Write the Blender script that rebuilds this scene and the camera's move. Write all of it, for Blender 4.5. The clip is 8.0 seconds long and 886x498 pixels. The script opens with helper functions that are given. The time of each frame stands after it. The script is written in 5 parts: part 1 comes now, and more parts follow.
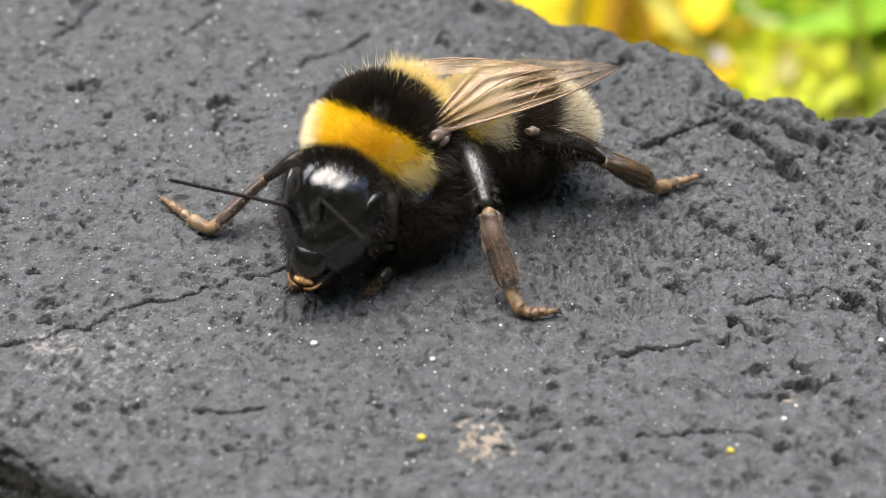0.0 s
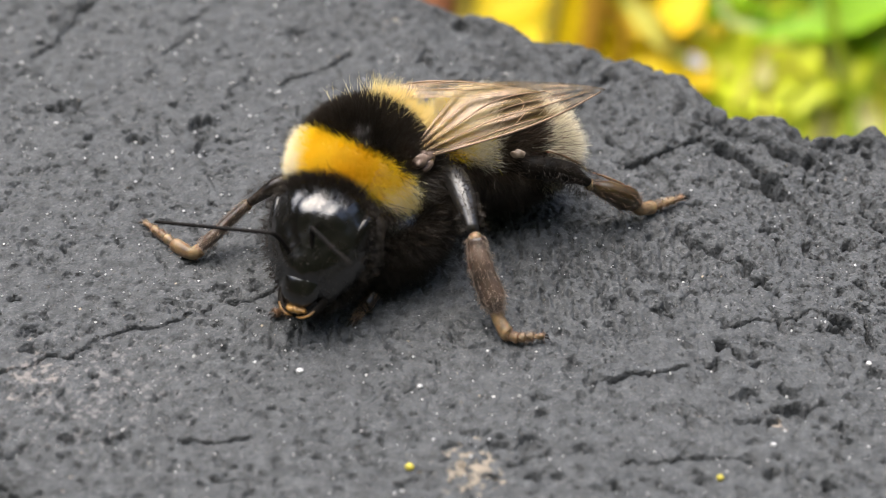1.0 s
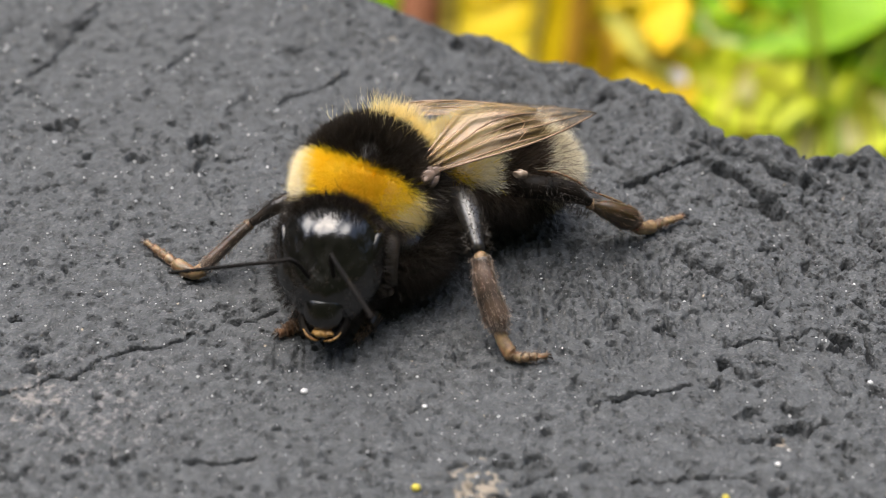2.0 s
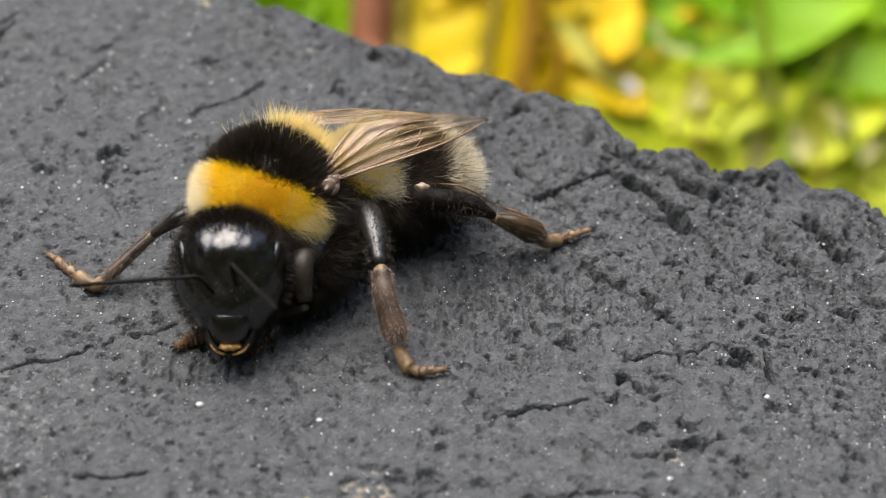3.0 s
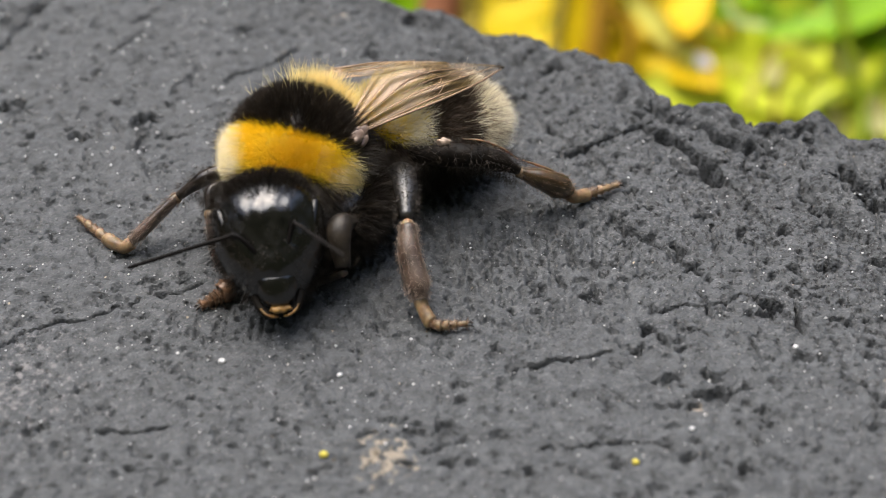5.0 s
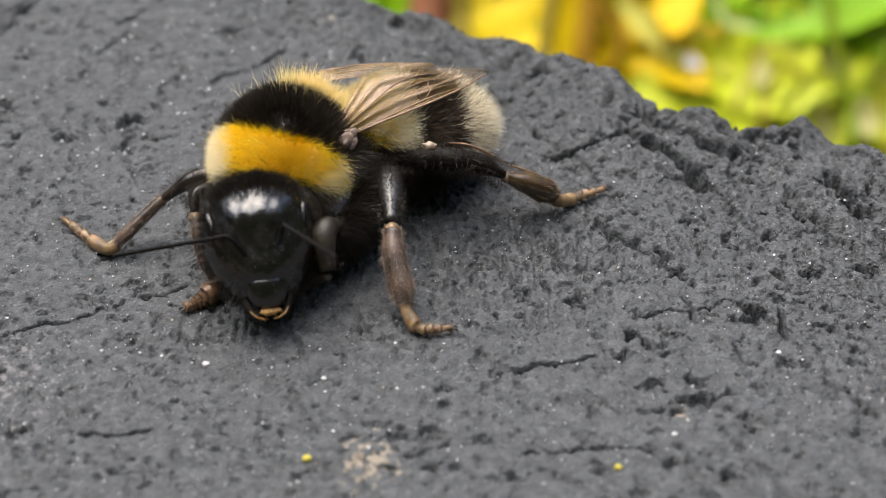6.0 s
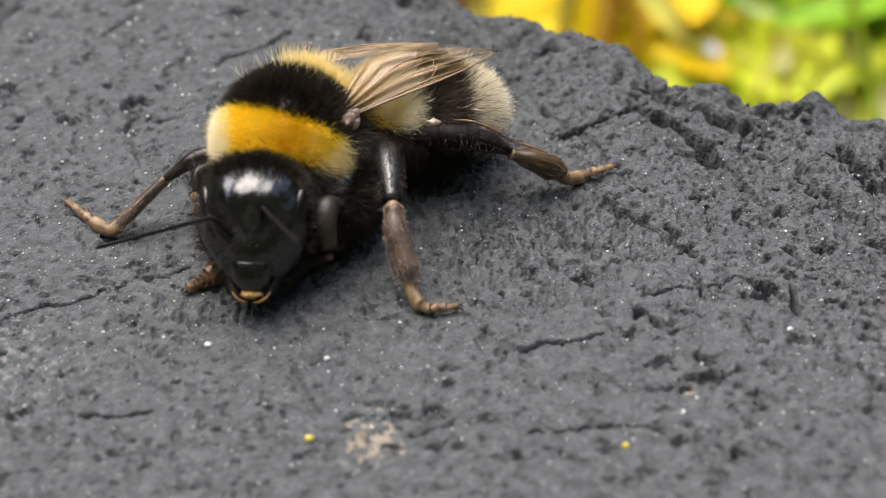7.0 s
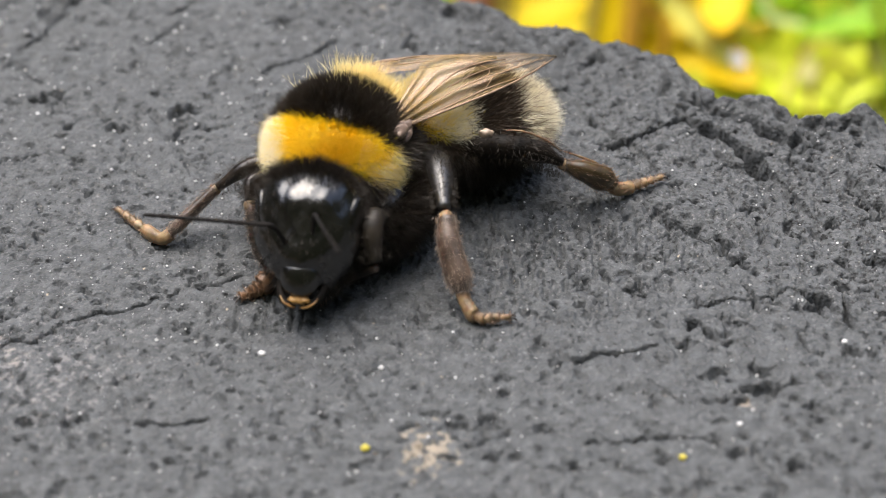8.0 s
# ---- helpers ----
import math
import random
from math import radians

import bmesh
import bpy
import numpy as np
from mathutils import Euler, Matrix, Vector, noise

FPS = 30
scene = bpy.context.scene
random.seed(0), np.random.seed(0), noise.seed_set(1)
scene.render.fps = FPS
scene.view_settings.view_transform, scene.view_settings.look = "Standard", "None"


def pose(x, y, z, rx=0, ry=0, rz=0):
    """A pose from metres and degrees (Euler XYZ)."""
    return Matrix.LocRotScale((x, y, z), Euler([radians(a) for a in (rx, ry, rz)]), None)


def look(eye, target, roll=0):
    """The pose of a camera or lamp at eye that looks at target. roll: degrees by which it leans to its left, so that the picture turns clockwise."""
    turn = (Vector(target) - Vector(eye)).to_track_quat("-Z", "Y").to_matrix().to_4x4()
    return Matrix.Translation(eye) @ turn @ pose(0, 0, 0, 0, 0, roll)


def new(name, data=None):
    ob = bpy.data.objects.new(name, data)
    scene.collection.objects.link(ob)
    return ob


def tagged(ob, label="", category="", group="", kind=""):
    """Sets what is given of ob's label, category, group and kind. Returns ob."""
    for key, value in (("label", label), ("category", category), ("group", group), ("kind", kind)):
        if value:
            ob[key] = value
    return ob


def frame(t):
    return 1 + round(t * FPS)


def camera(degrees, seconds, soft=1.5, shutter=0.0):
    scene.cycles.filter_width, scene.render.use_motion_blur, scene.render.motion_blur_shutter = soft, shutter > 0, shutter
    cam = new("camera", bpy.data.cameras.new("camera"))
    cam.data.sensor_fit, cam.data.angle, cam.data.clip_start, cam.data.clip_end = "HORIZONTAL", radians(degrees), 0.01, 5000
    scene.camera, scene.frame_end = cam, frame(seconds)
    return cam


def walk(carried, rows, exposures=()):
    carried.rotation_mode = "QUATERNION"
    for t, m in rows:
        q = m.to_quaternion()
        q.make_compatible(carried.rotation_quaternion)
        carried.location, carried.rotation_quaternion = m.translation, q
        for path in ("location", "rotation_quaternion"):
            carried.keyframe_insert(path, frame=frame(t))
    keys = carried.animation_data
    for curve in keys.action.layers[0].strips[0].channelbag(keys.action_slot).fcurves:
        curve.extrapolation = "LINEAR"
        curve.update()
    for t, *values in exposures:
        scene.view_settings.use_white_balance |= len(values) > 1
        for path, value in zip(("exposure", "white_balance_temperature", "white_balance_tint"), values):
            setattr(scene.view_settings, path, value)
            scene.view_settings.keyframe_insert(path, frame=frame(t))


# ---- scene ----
import itertools

MM = 0.001


# ---------------------------------------------------------------- camera
cam = camera(32, 8.0, soft=1.0)
cam.data.dof.use_dof = True
cam.data.dof.focus_distance = 0.0668
cam.data.dof.aperture_fstop = 47.0
walk(cam, [
    (0.0, pose(-0.004315, -0.054103, 0.044057, 49.267, -0.517, 0.541)),
    (0.2, pose(-0.003765, -0.053987, 0.044000, 48.836, -0.772, 0.328)),
    (0.3, pose(-0.003776, -0.053672, 0.044325, 48.787, -0.892, 0.418)),
    (0.5, pose(-0.003690, -0.053867, 0.044397, 49.276, -0.722, 0.388)),
    (0.7, pose(-0.003485, -0.053788, 0.044342, 49.374, -0.506, 0.245)),
    (0.8, pose(-0.003291, -0.053587, 0.044662, 49.334, -0.258, 0.303)),
    (1.0, pose(-0.004848, -0.053006, 0.044628, 49.176, -0.921, -0.408)),
    (1.2, pose(-0.003445, -0.053861, 0.044731, 49.901, 0.115, 0.654)),
    (2.3, pose(-0.006665, -0.052632, 0.045131, 49.589, -1.871, -1.584)),
    (2.5, pose(-0.004636, -0.052917, 0.045564, 50.001, -0.815, -0.506)),
    (2.7, pose(-0.002184, -0.053387, 0.045074, 50.019, -0.847, -0.647)),
    (2.8, pose(-0.002578, -0.053226, 0.045033, 49.400, -1.788, -1.524)),
    (3.0, pose(-0.002790, -0.052665, 0.045249, 49.846, -2.190, -1.664)),
    (3.2, pose(-0.000774, -0.053674, 0.045426, 50.005, -0.496, -0.374)),
    (3.3, pose(-0.000884, -0.053530, 0.045136, 50.033, -0.678, -0.518)),
    (3.5, pose(-0.001006, -0.053380, 0.045063, 49.832, -0.634, -0.557)),
    (3.7, pose(-0.000587, -0.053376, 0.044842, 50.206, -0.154, 0.170)),
    (4.0, pose(0.000038, -0.053401, 0.044206, 50.252, 0.226, 0.321)),
    (4.2, pose(-0.000065, -0.053235, 0.044008, 49.944, 0.500, 0.426)),
    (4.3, pose(0.000120, -0.053301, 0.044056, 49.937, 0.601, 0.497)),
    (4.5, pose(0.000158, -0.053458, 0.044033, 49.984, 0.662, 0.341)),
    (4.7, pose(-0.000493, -0.053531, 0.044136, 50.039, 0.983, 0.549)),
    (4.8, pose(-0.000220, -0.053571, 0.043967, 49.866, 0.856, 0.502)),
    (5.0, pose(0.000513, -0.053558, 0.043739, 49.670, 1.001, 0.514)),
    (5.2, pose(0.000696, -0.053486, 0.043679, 49.535, 0.651, 0.446)),
    (6.3, pose(0.000772, -0.053427, 0.044060, 49.628, 0.508, 0.465)),
    (6.5, pose(0.001776, -0.053440, 0.043668, 49.906, 1.235, 1.106)),
    (6.7, pose(0.001062, -0.053166, 0.043901, 49.608, 1.012, 0.687)),
    (6.8, pose(0.001138, -0.053248, 0.043225, 49.491, 1.186, 0.670)),
    (7.0, pose(0.001639, -0.053193, 0.042770, 49.456, 1.533, 0.902)),
    (7.2, pose(0.001051, -0.052978, 0.042551, 49.276, 1.464, 0.678)),
    (7.3, pose(0.000989, -0.052971, 0.042473, 49.294, 1.554, 0.812)),
    (7.5, pose(0.001012, -0.053128, 0.042205, 49.209, 1.338, 0.659)),
    (7.7, pose(0.000579, -0.052819, 0.042833, 49.254, 1.294, 0.858)),
    (7.8, pose(-0.000218, -0.053195, 0.043197, 49.578, 0.930, 0.813)),
    (8.0, pose(-0.000134, -0.053186, 0.042899, 49.757, 1.496, 1.411)),
], exposures=[(0.0, 1.52), (0.5, 1.49), (1.0, 1.37), (2.5, 1.19), (3.5, 1.10), (4.0, 1.02), (4.5, 1.21), (5.0, 1.23), (7.0, 1.27), (7.5, 1.51), (8.0, 1.46)])

# ---------------------------------------------------------------- light
SUN_AZ, SUN_EL = radians(320), radians(72)
world = bpy.data.worlds.new("sky")
scene.world = world
world.use_nodes = True
wn = world.node_tree.nodes
sky = wn.new("ShaderNodeTexSky")
sky.sky_type, sky.sun_disc = "NISHITA", False
sky.sun_elevation, sky.sun_rotation = SUN_EL, SUN_AZ
sky.air_density, sky.dust_density, sky.ozone_density = 1.0, 5.0, 0.6
wn["Background"].inputs["Strength"].default_value = 0.12
world.node_tree.links.new(sky.outputs[0], wn["Background"].inputs["Color"])
sun = new("sun", bpy.data.lights.new("sun", "SUN"))
sun.data.energy, sun.data.angle, sun.data.color = 1.9, radians(70), (1.0, 0.98, 0.95)
sun.matrix_world = look((math.sin(SUN_AZ) * math.cos(SUN_EL), math.cos(SUN_AZ) * math.cos(SUN_EL), math.sin(SUN_EL)), (0, 0, 0))


# ---------------------------------------------------------------- materials
def material(name, dark, light, rough=0.5, scale=1500.0, detail=6.0, bump=0.0, bump_scale=4000.0, metal=0.0,
             island=0.0, alpha=1.0, spec=0.5, trans=0.0, coat=0.0, sss=0.0):
    """Noise-mottled surface: two scales of colour, fine relief, and a spread between loose pieces."""
    m = bpy.data.materials.new(name)
    m.use_nodes = True
    n, l = m.node_tree.nodes, m.node_tree.links
    p = n["Principled BSDF"]
    co = n.new("ShaderNodeTexCoord")
    big = n.new("ShaderNodeTexNoise")
    big.inputs["Scale"].default_value, big.inputs["Detail"].default_value = scale, detail
    l.new(co.outputs["Object"], big.inputs["Vector"])
    mix = n.new("ShaderNodeMix")
    mix.data_type = "RGBA"
    mix.inputs["A"].default_value, mix.inputs["B"].default_value = (*dark, 1), (*light, 1)
    ramp = n.new("ShaderNodeMapRange")
    ramp.inputs["From Min"].default_value, ramp.inputs["From Max"].default_value = 0.3, 0.7
    l.new(big.outputs["Fac"], ramp.inputs["Value"])
    fac = ramp.outputs["Result"]
    if island:
        geo = n.new("ShaderNodeNewGeometry")
        blend = n.new("ShaderNodeMix")
        blend.inputs["Factor"].default_value = island
        l.new(fac, blend.inputs["A"])
        l.new(geo.outputs["Random Per Island"], blend.inputs["B"])
        fac = blend.outputs["Result"]
    l.new(fac, mix.inputs["Factor"])
    l.new(mix.outputs["Result"], p.inputs["Base Color"])
    rr = n.new("ShaderNodeMapRange")
    rr.inputs["To Min"].default_value, rr.inputs["To Max"].default_value = max(rough - 0.08, 0.03), min(rough + 0.1, 1)
    l.new(big.outputs["Fac"], rr.inputs["Value"])
    l.new(rr.outputs["Result"], p.inputs["Roughness"])
    p.inputs["Metallic"].default_value = metal
    p.inputs["Specular IOR Level"].default_value = spec
    p.inputs["Alpha"].default_value = alpha
    p.inputs["Coat Weight"].default_value = coat
    p.inputs["Coat Roughness"].default_value = 0.1
    if sss:
        p.inputs["Subsurface Weight"].default_value = sss
        p.inputs["Subsurface Scale"].default_value = 0.0004
    if bump:
        fine = n.new("ShaderNodeTexNoise")
        fine.inputs["Scale"].default_value, fine.inputs["Detail"].default_value = bump_scale, 4
        l.new(co.outputs["Object"], fine.inputs["Vector"])
        b = n.new("ShaderNodeBump")
        b.inputs["Strength"].default_value, b.inputs["Distance"].default_value = bump, 0.3 / bump_scale
        l.new(fine.outputs["Fac"], b.inputs["Height"])
        l.new(b.outputs["Normal"], p.inputs["Normal"])
    if trans:
        t = n.new("ShaderNodeBsdfTranslucent")
        l.new(mix.outputs["Result"], t.inputs["Color"])
        s = n.new("ShaderNodeMixShader")
        s.inputs["Fac"].default_value = trans
        l.new(p.outputs[0], s.inputs[1])
        l.new(t.outputs[0], s.inputs[2])
        l.new(s.outputs[0], n["Material Output"].inputs["Surface"])
    return m


def rail_material():
    """Old charcoal-grey paint: fine random paler specks, paler worn spots, and two chips down to the wood."""
    m = material("charcoal_paint", (0.0415, 0.0440, 0.0460), (0.0895, 0.0946, 0.0990), 0.50, 1800, 8, bump=0.0, spec=0.15)
    n, l = m.node_tree.nodes, m.node_tree.links
    p = n["Principled BSDF"]
    base = p.inputs["Base Color"].links[0].from_socket
    co = n.new("ShaderNodeTexCoord")
    fine = n.new("ShaderNodeTexNoise")
    fine.inputs["Scale"].default_value, fine.inputs["Detail"].default_value = 8000, 3
    l.new(co.outputs["Object"], fine.inputs["Vector"])
    pale_dots = n.new("ShaderNodeMapRange")
    pale_dots.inputs["From Min"].default_value, pale_dots.inputs["From Max"].default_value = 0.60, 0.70
    pale_dots.inputs["To Max"].default_value = 0.55
    l.new(fine.outputs["Fac"], pale_dots.inputs["Value"])
    # sandy relief at two scales
    grain = n.new("ShaderNodeTexNoise")
    grain.inputs["Scale"].default_value, grain.inputs["Detail"].default_value, grain.inputs["Roughness"].default_value = 6000, 2.5, 0.5
    l.new(co.outputs["Object"], grain.inputs["Vector"])
    relief = n.new("ShaderNodeBump")
    relief.inputs["Strength"].default_value, relief.inputs["Distance"].default_value = 1.0, 0.00014
    l.new(grain.outputs["Fac"], relief.inputs["Height"])
    l.new(relief.outputs["Normal"], p.inputs["Normal"])
    m1 = n.new("ShaderNodeMix")
    m1.data_type = "RGBA"
    m1.inputs["B"].default_value = (0.21, 0.21, 0.215, 1)
    l.new(pale_dots.outputs["Result"], m1.inputs["Factor"])
    l.new(base, m1.inputs["A"])
    # dark flecks put the shade of tiny pits into the colour, worn side most
    fleck = n.new("ShaderNodeTexNoise")
    fleck.inputs["Scale"].default_value, fleck.inputs["Detail"].default_value = 4600, 4
    fleck.inputs["Roughness"].default_value = 0.65
    l.new(co.outputs["Object"], fleck.inputs["Vector"])
    dots = n.new("ShaderNodeMapRange")
    dots.inputs["From Min"].default_value, dots.inputs["From Max"].default_value = 0.58, 0.62
    dots.inputs["To Max"].default_value = 0.8
    wear = n.new("ShaderNodeVectorMath")
    wear.operation = "DOT_PRODUCT"
    wear.inputs[1].default_value = (78.4, 68.9, 0)
    l.new(co.outputs["Object"], wear.inputs[0])
    worn = n.new("ShaderNodeMapRange")
    worn.inputs["From Min"].default_value, worn.inputs["From Max"].default_value = 0.0, 1.0
    worn.inputs["To Min"].default_value, worn.inputs["To Max"].default_value = -0.03, 0.03
    l.new(wear.outputs["Value"], worn.inputs["Value"])
    pit_shade = n.new("ShaderNodeMath")
    l.new(fleck.outputs["Fac"], pit_shade.inputs[0])
    l.new(worn.outputs["Result"], pit_shade.inputs[1])
    l.new(pit_shade.outputs[0], dots.inputs["Value"])
    m2 = n.new("ShaderNodeMix")
    m2.data_type = "RGBA"
    m2.inputs["B"].default_value = (0.013, 0.013, 0.013, 1)
    l.new(dots.outputs["Result"], m2.inputs["Factor"])
    l.new(m1.outputs["Result"], m2.inputs["A"])
    last = m2.outputs["Result"]
    for (x, y, z), radius, tone, peak, grain_size in (((-18.0, -10.4, 0), 7.0, (0.155, 0.15, 0.152), 0.10, 3600), ((-2.8, -14.2, 0), 2.2, (0.24, 0.205, 0.16), 0.22, 2600), ((-20.5, -9.2, 0), 2.6, (0.20, 0.185, 0.175), 0.16, 2600),
                                    ((9.3, -11.9, 0), 0.6, (0.24, 0.20, 0.16), 0.22, 2600), ((-6.3, 17.0, 0), 0.7, (0.33, 0.28, 0.22), 0.22, 2600), ((-12.0, 21.7, 0), 0.8, (0.36, 0.31, 0.22), 0.22, 2600)):
        d = n.new("ShaderNodeVectorMath")
        d.operation = "DISTANCE"
        d.inputs[1].default_value = (x * MM, y * MM, z)
        l.new(co.outputs["Object"], d.inputs[0])
        near = n.new("ShaderNodeMapRange")
        near.inputs["From Min"].default_value, near.inputs["From Max"].default_value = 0, radius * MM
        near.inputs["To Min"].default_value, near.inputs["To Max"].default_value = peak, -0.12
        l.new(d.outputs["Value"], near.inputs["Value"])
        spot = n.new("ShaderNodeTexNoise")
        spot.inputs["Scale"].default_value, spot.inputs["Detail"].default_value = grain_size, 6
        l.new(co.outputs["Object"], spot.inputs["Vector"])
        add = n.new("ShaderNodeMath")
        l.new(near.outputs["Result"], add.inputs[0])
        l.new(spot.outputs["Fac"], add.inputs[1])
        cut = n.new("ShaderNodeMapRange")
        cut.inputs["From Min"].default_value, cut.inputs["From Max"].default_value = 0.6, 0.7
        l.new(add.outputs[0], cut.inputs["Value"])
        mx = n.new("ShaderNodeMix")
        mx.data_type = "RGBA"
        mx.inputs["B"].default_value = (*tone, 1)
        l.new(cut.outputs["Result"], mx.inputs["Factor"])
        l.new(last, mx.inputs["A"])
        last = mx.outputs["Result"]
    l.new(last, p.inputs["Base Color"])
    return m


def wing_material():
    """Thin clear-brown membrane, streaked along its folds."""
    m = bpy.data.materials.new("wing_membrane")
    m.use_nodes = True
    n, l = m.node_tree.nodes, m.node_tree.links
    p = n["Principled BSDF"]
    co, turn, streak, ramp = n.new("ShaderNodeTexCoord"), n.new("ShaderNodeMapping"), n.new("ShaderNodeTexNoise"), n.new("ShaderNodeValToRGB")
    squeeze = n.new("ShaderNodeMapping")
    turn.inputs["Rotation"].default_value = (0, 0, radians(-152))
    squeeze.inputs["Scale"].default_value = (0.10, 1, 1)
    streak.inputs["Scale"].default_value, streak.inputs["Detail"].default_value = 1300, 3
    l.new(co.outputs["Object"], turn.inputs["Vector"])
    l.new(turn.outputs["Vector"], squeeze.inputs["Vector"])
    l.new(squeeze.outputs["Vector"], streak.inputs["Vector"])
    l.new(streak.outputs["Fac"], ramp.inputs["Fac"])
    ramp.color_ramp.elements[0].position, ramp.color_ramp.elements[0].color = 0.36, (0.20, 0.13, 0.03, 1)
    ramp.color_ramp.elements[1].position, ramp.color_ramp.elements[1].color = 0.68, (0.47, 0.34, 0.25, 1)
    mid = ramp.color_ramp.elements.new(0.52)
    mid.color = (0.35, 0.24, 0.12, 1)
    clear = n.new("ShaderNodeMapRange")
    clear.inputs["From Min"].default_value, clear.inputs["From Max"].default_value = 0.35, 0.65
    clear.inputs["To Min"].default_value, clear.inputs["To Max"].default_value = 0.12, 0.46
    l.new(streak.outputs["Fac"], clear.inputs["Value"])
    b = n.new("ShaderNodeBump")
    b.inputs["Strength"].default_value, b.inputs["Distance"].default_value = 0.8, 0.00012
    l.new(streak.outputs["Fac"], b.inputs["Height"])
    l.new(b.outputs["Normal"], p.inputs["Normal"])
    l.new(ramp.outputs["Color"], p.inputs["Base Color"])
    # thinner and clearer towards the tip
    far, thin, film = n.new("ShaderNodeVectorMath"), n.new("ShaderNodeMapRange"), n.new("ShaderNodeMath")
    far.operation, film.operation = "LENGTH", "MULTIPLY"
    thin.inputs["From Min"].default_value, thin.inputs["From Max"].default_value = 4.0 * MM, 9.0 * MM
    thin.inputs["To Min"].default_value, thin.inputs["To Max"].default_value = 1.0, 0.5
    l.new(co.outputs["Object"], far.inputs[0])
    l.new(far.outputs["Value"], thin.inputs["Value"])
    l.new(clear.outputs["Result"], film.inputs[0])
    l.new(thin.outputs["Result"], film.inputs[1])
    l.new(film.outputs[0], p.inputs["Alpha"])
    p.inputs["Roughness"].default_value, p.inputs["Specular IOR Level"].default_value = 0.38, 0.4
    return m


PAINT = rail_material()
CHITIN = material("black_chitin", (0.0020, 0.0018, 0.0015), (0.0060, 0.0048, 0.0037), 0.24, 2500, bump=0.4, bump_scale=3500, spec=0.8, coat=0.25)
EYE = material("eye_facets", (0.0015, 0.0013, 0.001), (0.006, 0.0045, 0.003), 0.24, 6000, bump=0.5, bump_scale=22000, spec=0.5)
FEELER = material("feeler_black", (0.002, 0.0018, 0.0016), (0.008, 0.006, 0.005), 0.65, 1500, bump=0.4, bump_scale=7000, spec=0.16)
LEG_DARK = material("leg_black", (0.006, 0.005, 0.004), (0.03, 0.02, 0.013), 0.3, 1500, bump=0.3, bump_scale=9000)
LEG_MATT = material("leg_matt_black", (0.003, 0.0026, 0.002), (0.014, 0.010, 0.007), 0.65, 1500, bump=0.6, bump_scale=4000, spec=0.15)
LEG_GLOSS = material("leg_gloss", (0.004, 0.0038, 0.0035), (0.016, 0.0135, 0.011), 0.42, 900, bump=0.2, bump_scale=5000, spec=1.0, coat=0.4)
LEG_PLATE = material("leg_dark_brown", (0.010, 0.008, 0.006), (0.045, 0.034, 0.023), 0.5, 1400, bump=0.5, bump_scale=5000, spec=0.4)
LEG_AMBER = material("leg_amber", (0.010, 0.006, 0.002), (0.085, 0.052, 0.018), 0.32, 900, bump=0.4, bump_scale=9000, sss=0.2)
LEG_BROWN = material("leg_brown", (0.026, 0.018, 0.013), (0.145, 0.098, 0.07), 0.35, 900, bump=0.4, bump_scale=9000, sss=0.2)
TARSUS = material("tarsus_amber", (0.08, 0.048, 0.022), (0.32, 0.215, 0.11), 0.4, 2200, bump=0.5, bump_scale=7000, sss=0.25)
TARSUS_DARK = material("tarsus_brown", (0.05, 0.024, 0.012), (0.19, 0.10, 0.05), 0.4, 2200, bump=0.4, bump_scale=9000)
GOLD = material("mandible_gold", (0.11, 0.05, 0.012), (0.44, 0.25, 0.065), 0.3, 2500, bump=0.2, bump_scale=9000)
HAIR_BLACK = material("hair_black", (0.005, 0.004, 0.003), (0.040, 0.029, 0.019), 0.45, 900, island=0.6, spec=0.3)
# jet-black head hair; on belly and chest it holds the shade below
HAIR_DARK = material("hair_jet_and_shaded", (0.005, 0.004, 0.003), (0.028, 0.021, 0.015), 0.5, 900, island=0.6, spec=0.2)
HAIR_SMOKE = material("hair_smoky_brown", (0.020, 0.015, 0.011), (0.11, 0.08, 0.058), 0.45, 900, island=0.7, spec=0.3)
HAIR_YELLOW = material("hair_yellow", (0.99, 0.775, 0.038), (1.0, 0.895, 0.14), 0.4, 500, island=0.4, spec=0.3, trans=0.58)
HAIR_STRAW = material("hair_straw", (0.96, 0.80, 0.32), (1.0, 0.94, 0.64), 0.45, 500, island=0.6, spec=0.3, trans=0.45)
HAIR_WHITE = material("hair_white", (0.92, 0.86, 0.67), (0.99, 0.97, 0.88), 0.45, 500, island=0.6, spec=0.3, trans=0.5)
HAIR_GREY = material("hair_grey", (0.12, 0.085, 0.065), (0.42, 0.33, 0.26), 0.4, 500, island=0.7, spec=0.4, trans=0.2)
HAIR_BROWN = material("hair_brown", (0.09, 0.055, 0.035), (0.30, 0.20, 0.13), 0.45, 500, island=0.6, spec=0.3)
WING = wing_material()
VEIN = material("wing_vein", (0.16, 0.10, 0.06), (0.36, 0.24, 0.16), 0.45, 1500)
TEGULA = material("tegula_horn", (0.09, 0.06, 0.045), (0.32, 0.23, 0.18), 0.3, 1200, bump=0.5, bump_scale=4000)
HORN = material("pale_horn", (0.17, 0.12, 0.085), (0.42, 0.33, 0.25), 0.3, 1500, bump=0.3, bump_scale=5000)
POLLEN = material("pollen_yellow", (0.36, 0.30, 0.03), (0.62, 0.53, 0.07), 0.6, 4000, bump=0.5, bump_scale=12000)
# serves real grit and also stands for small glints of light
SPECK = material("pale_grit_and_glint", (0.34, 0.34, 0.35), (0.72, 0.72, 0.71), 0.3, 3000, island=0.7)
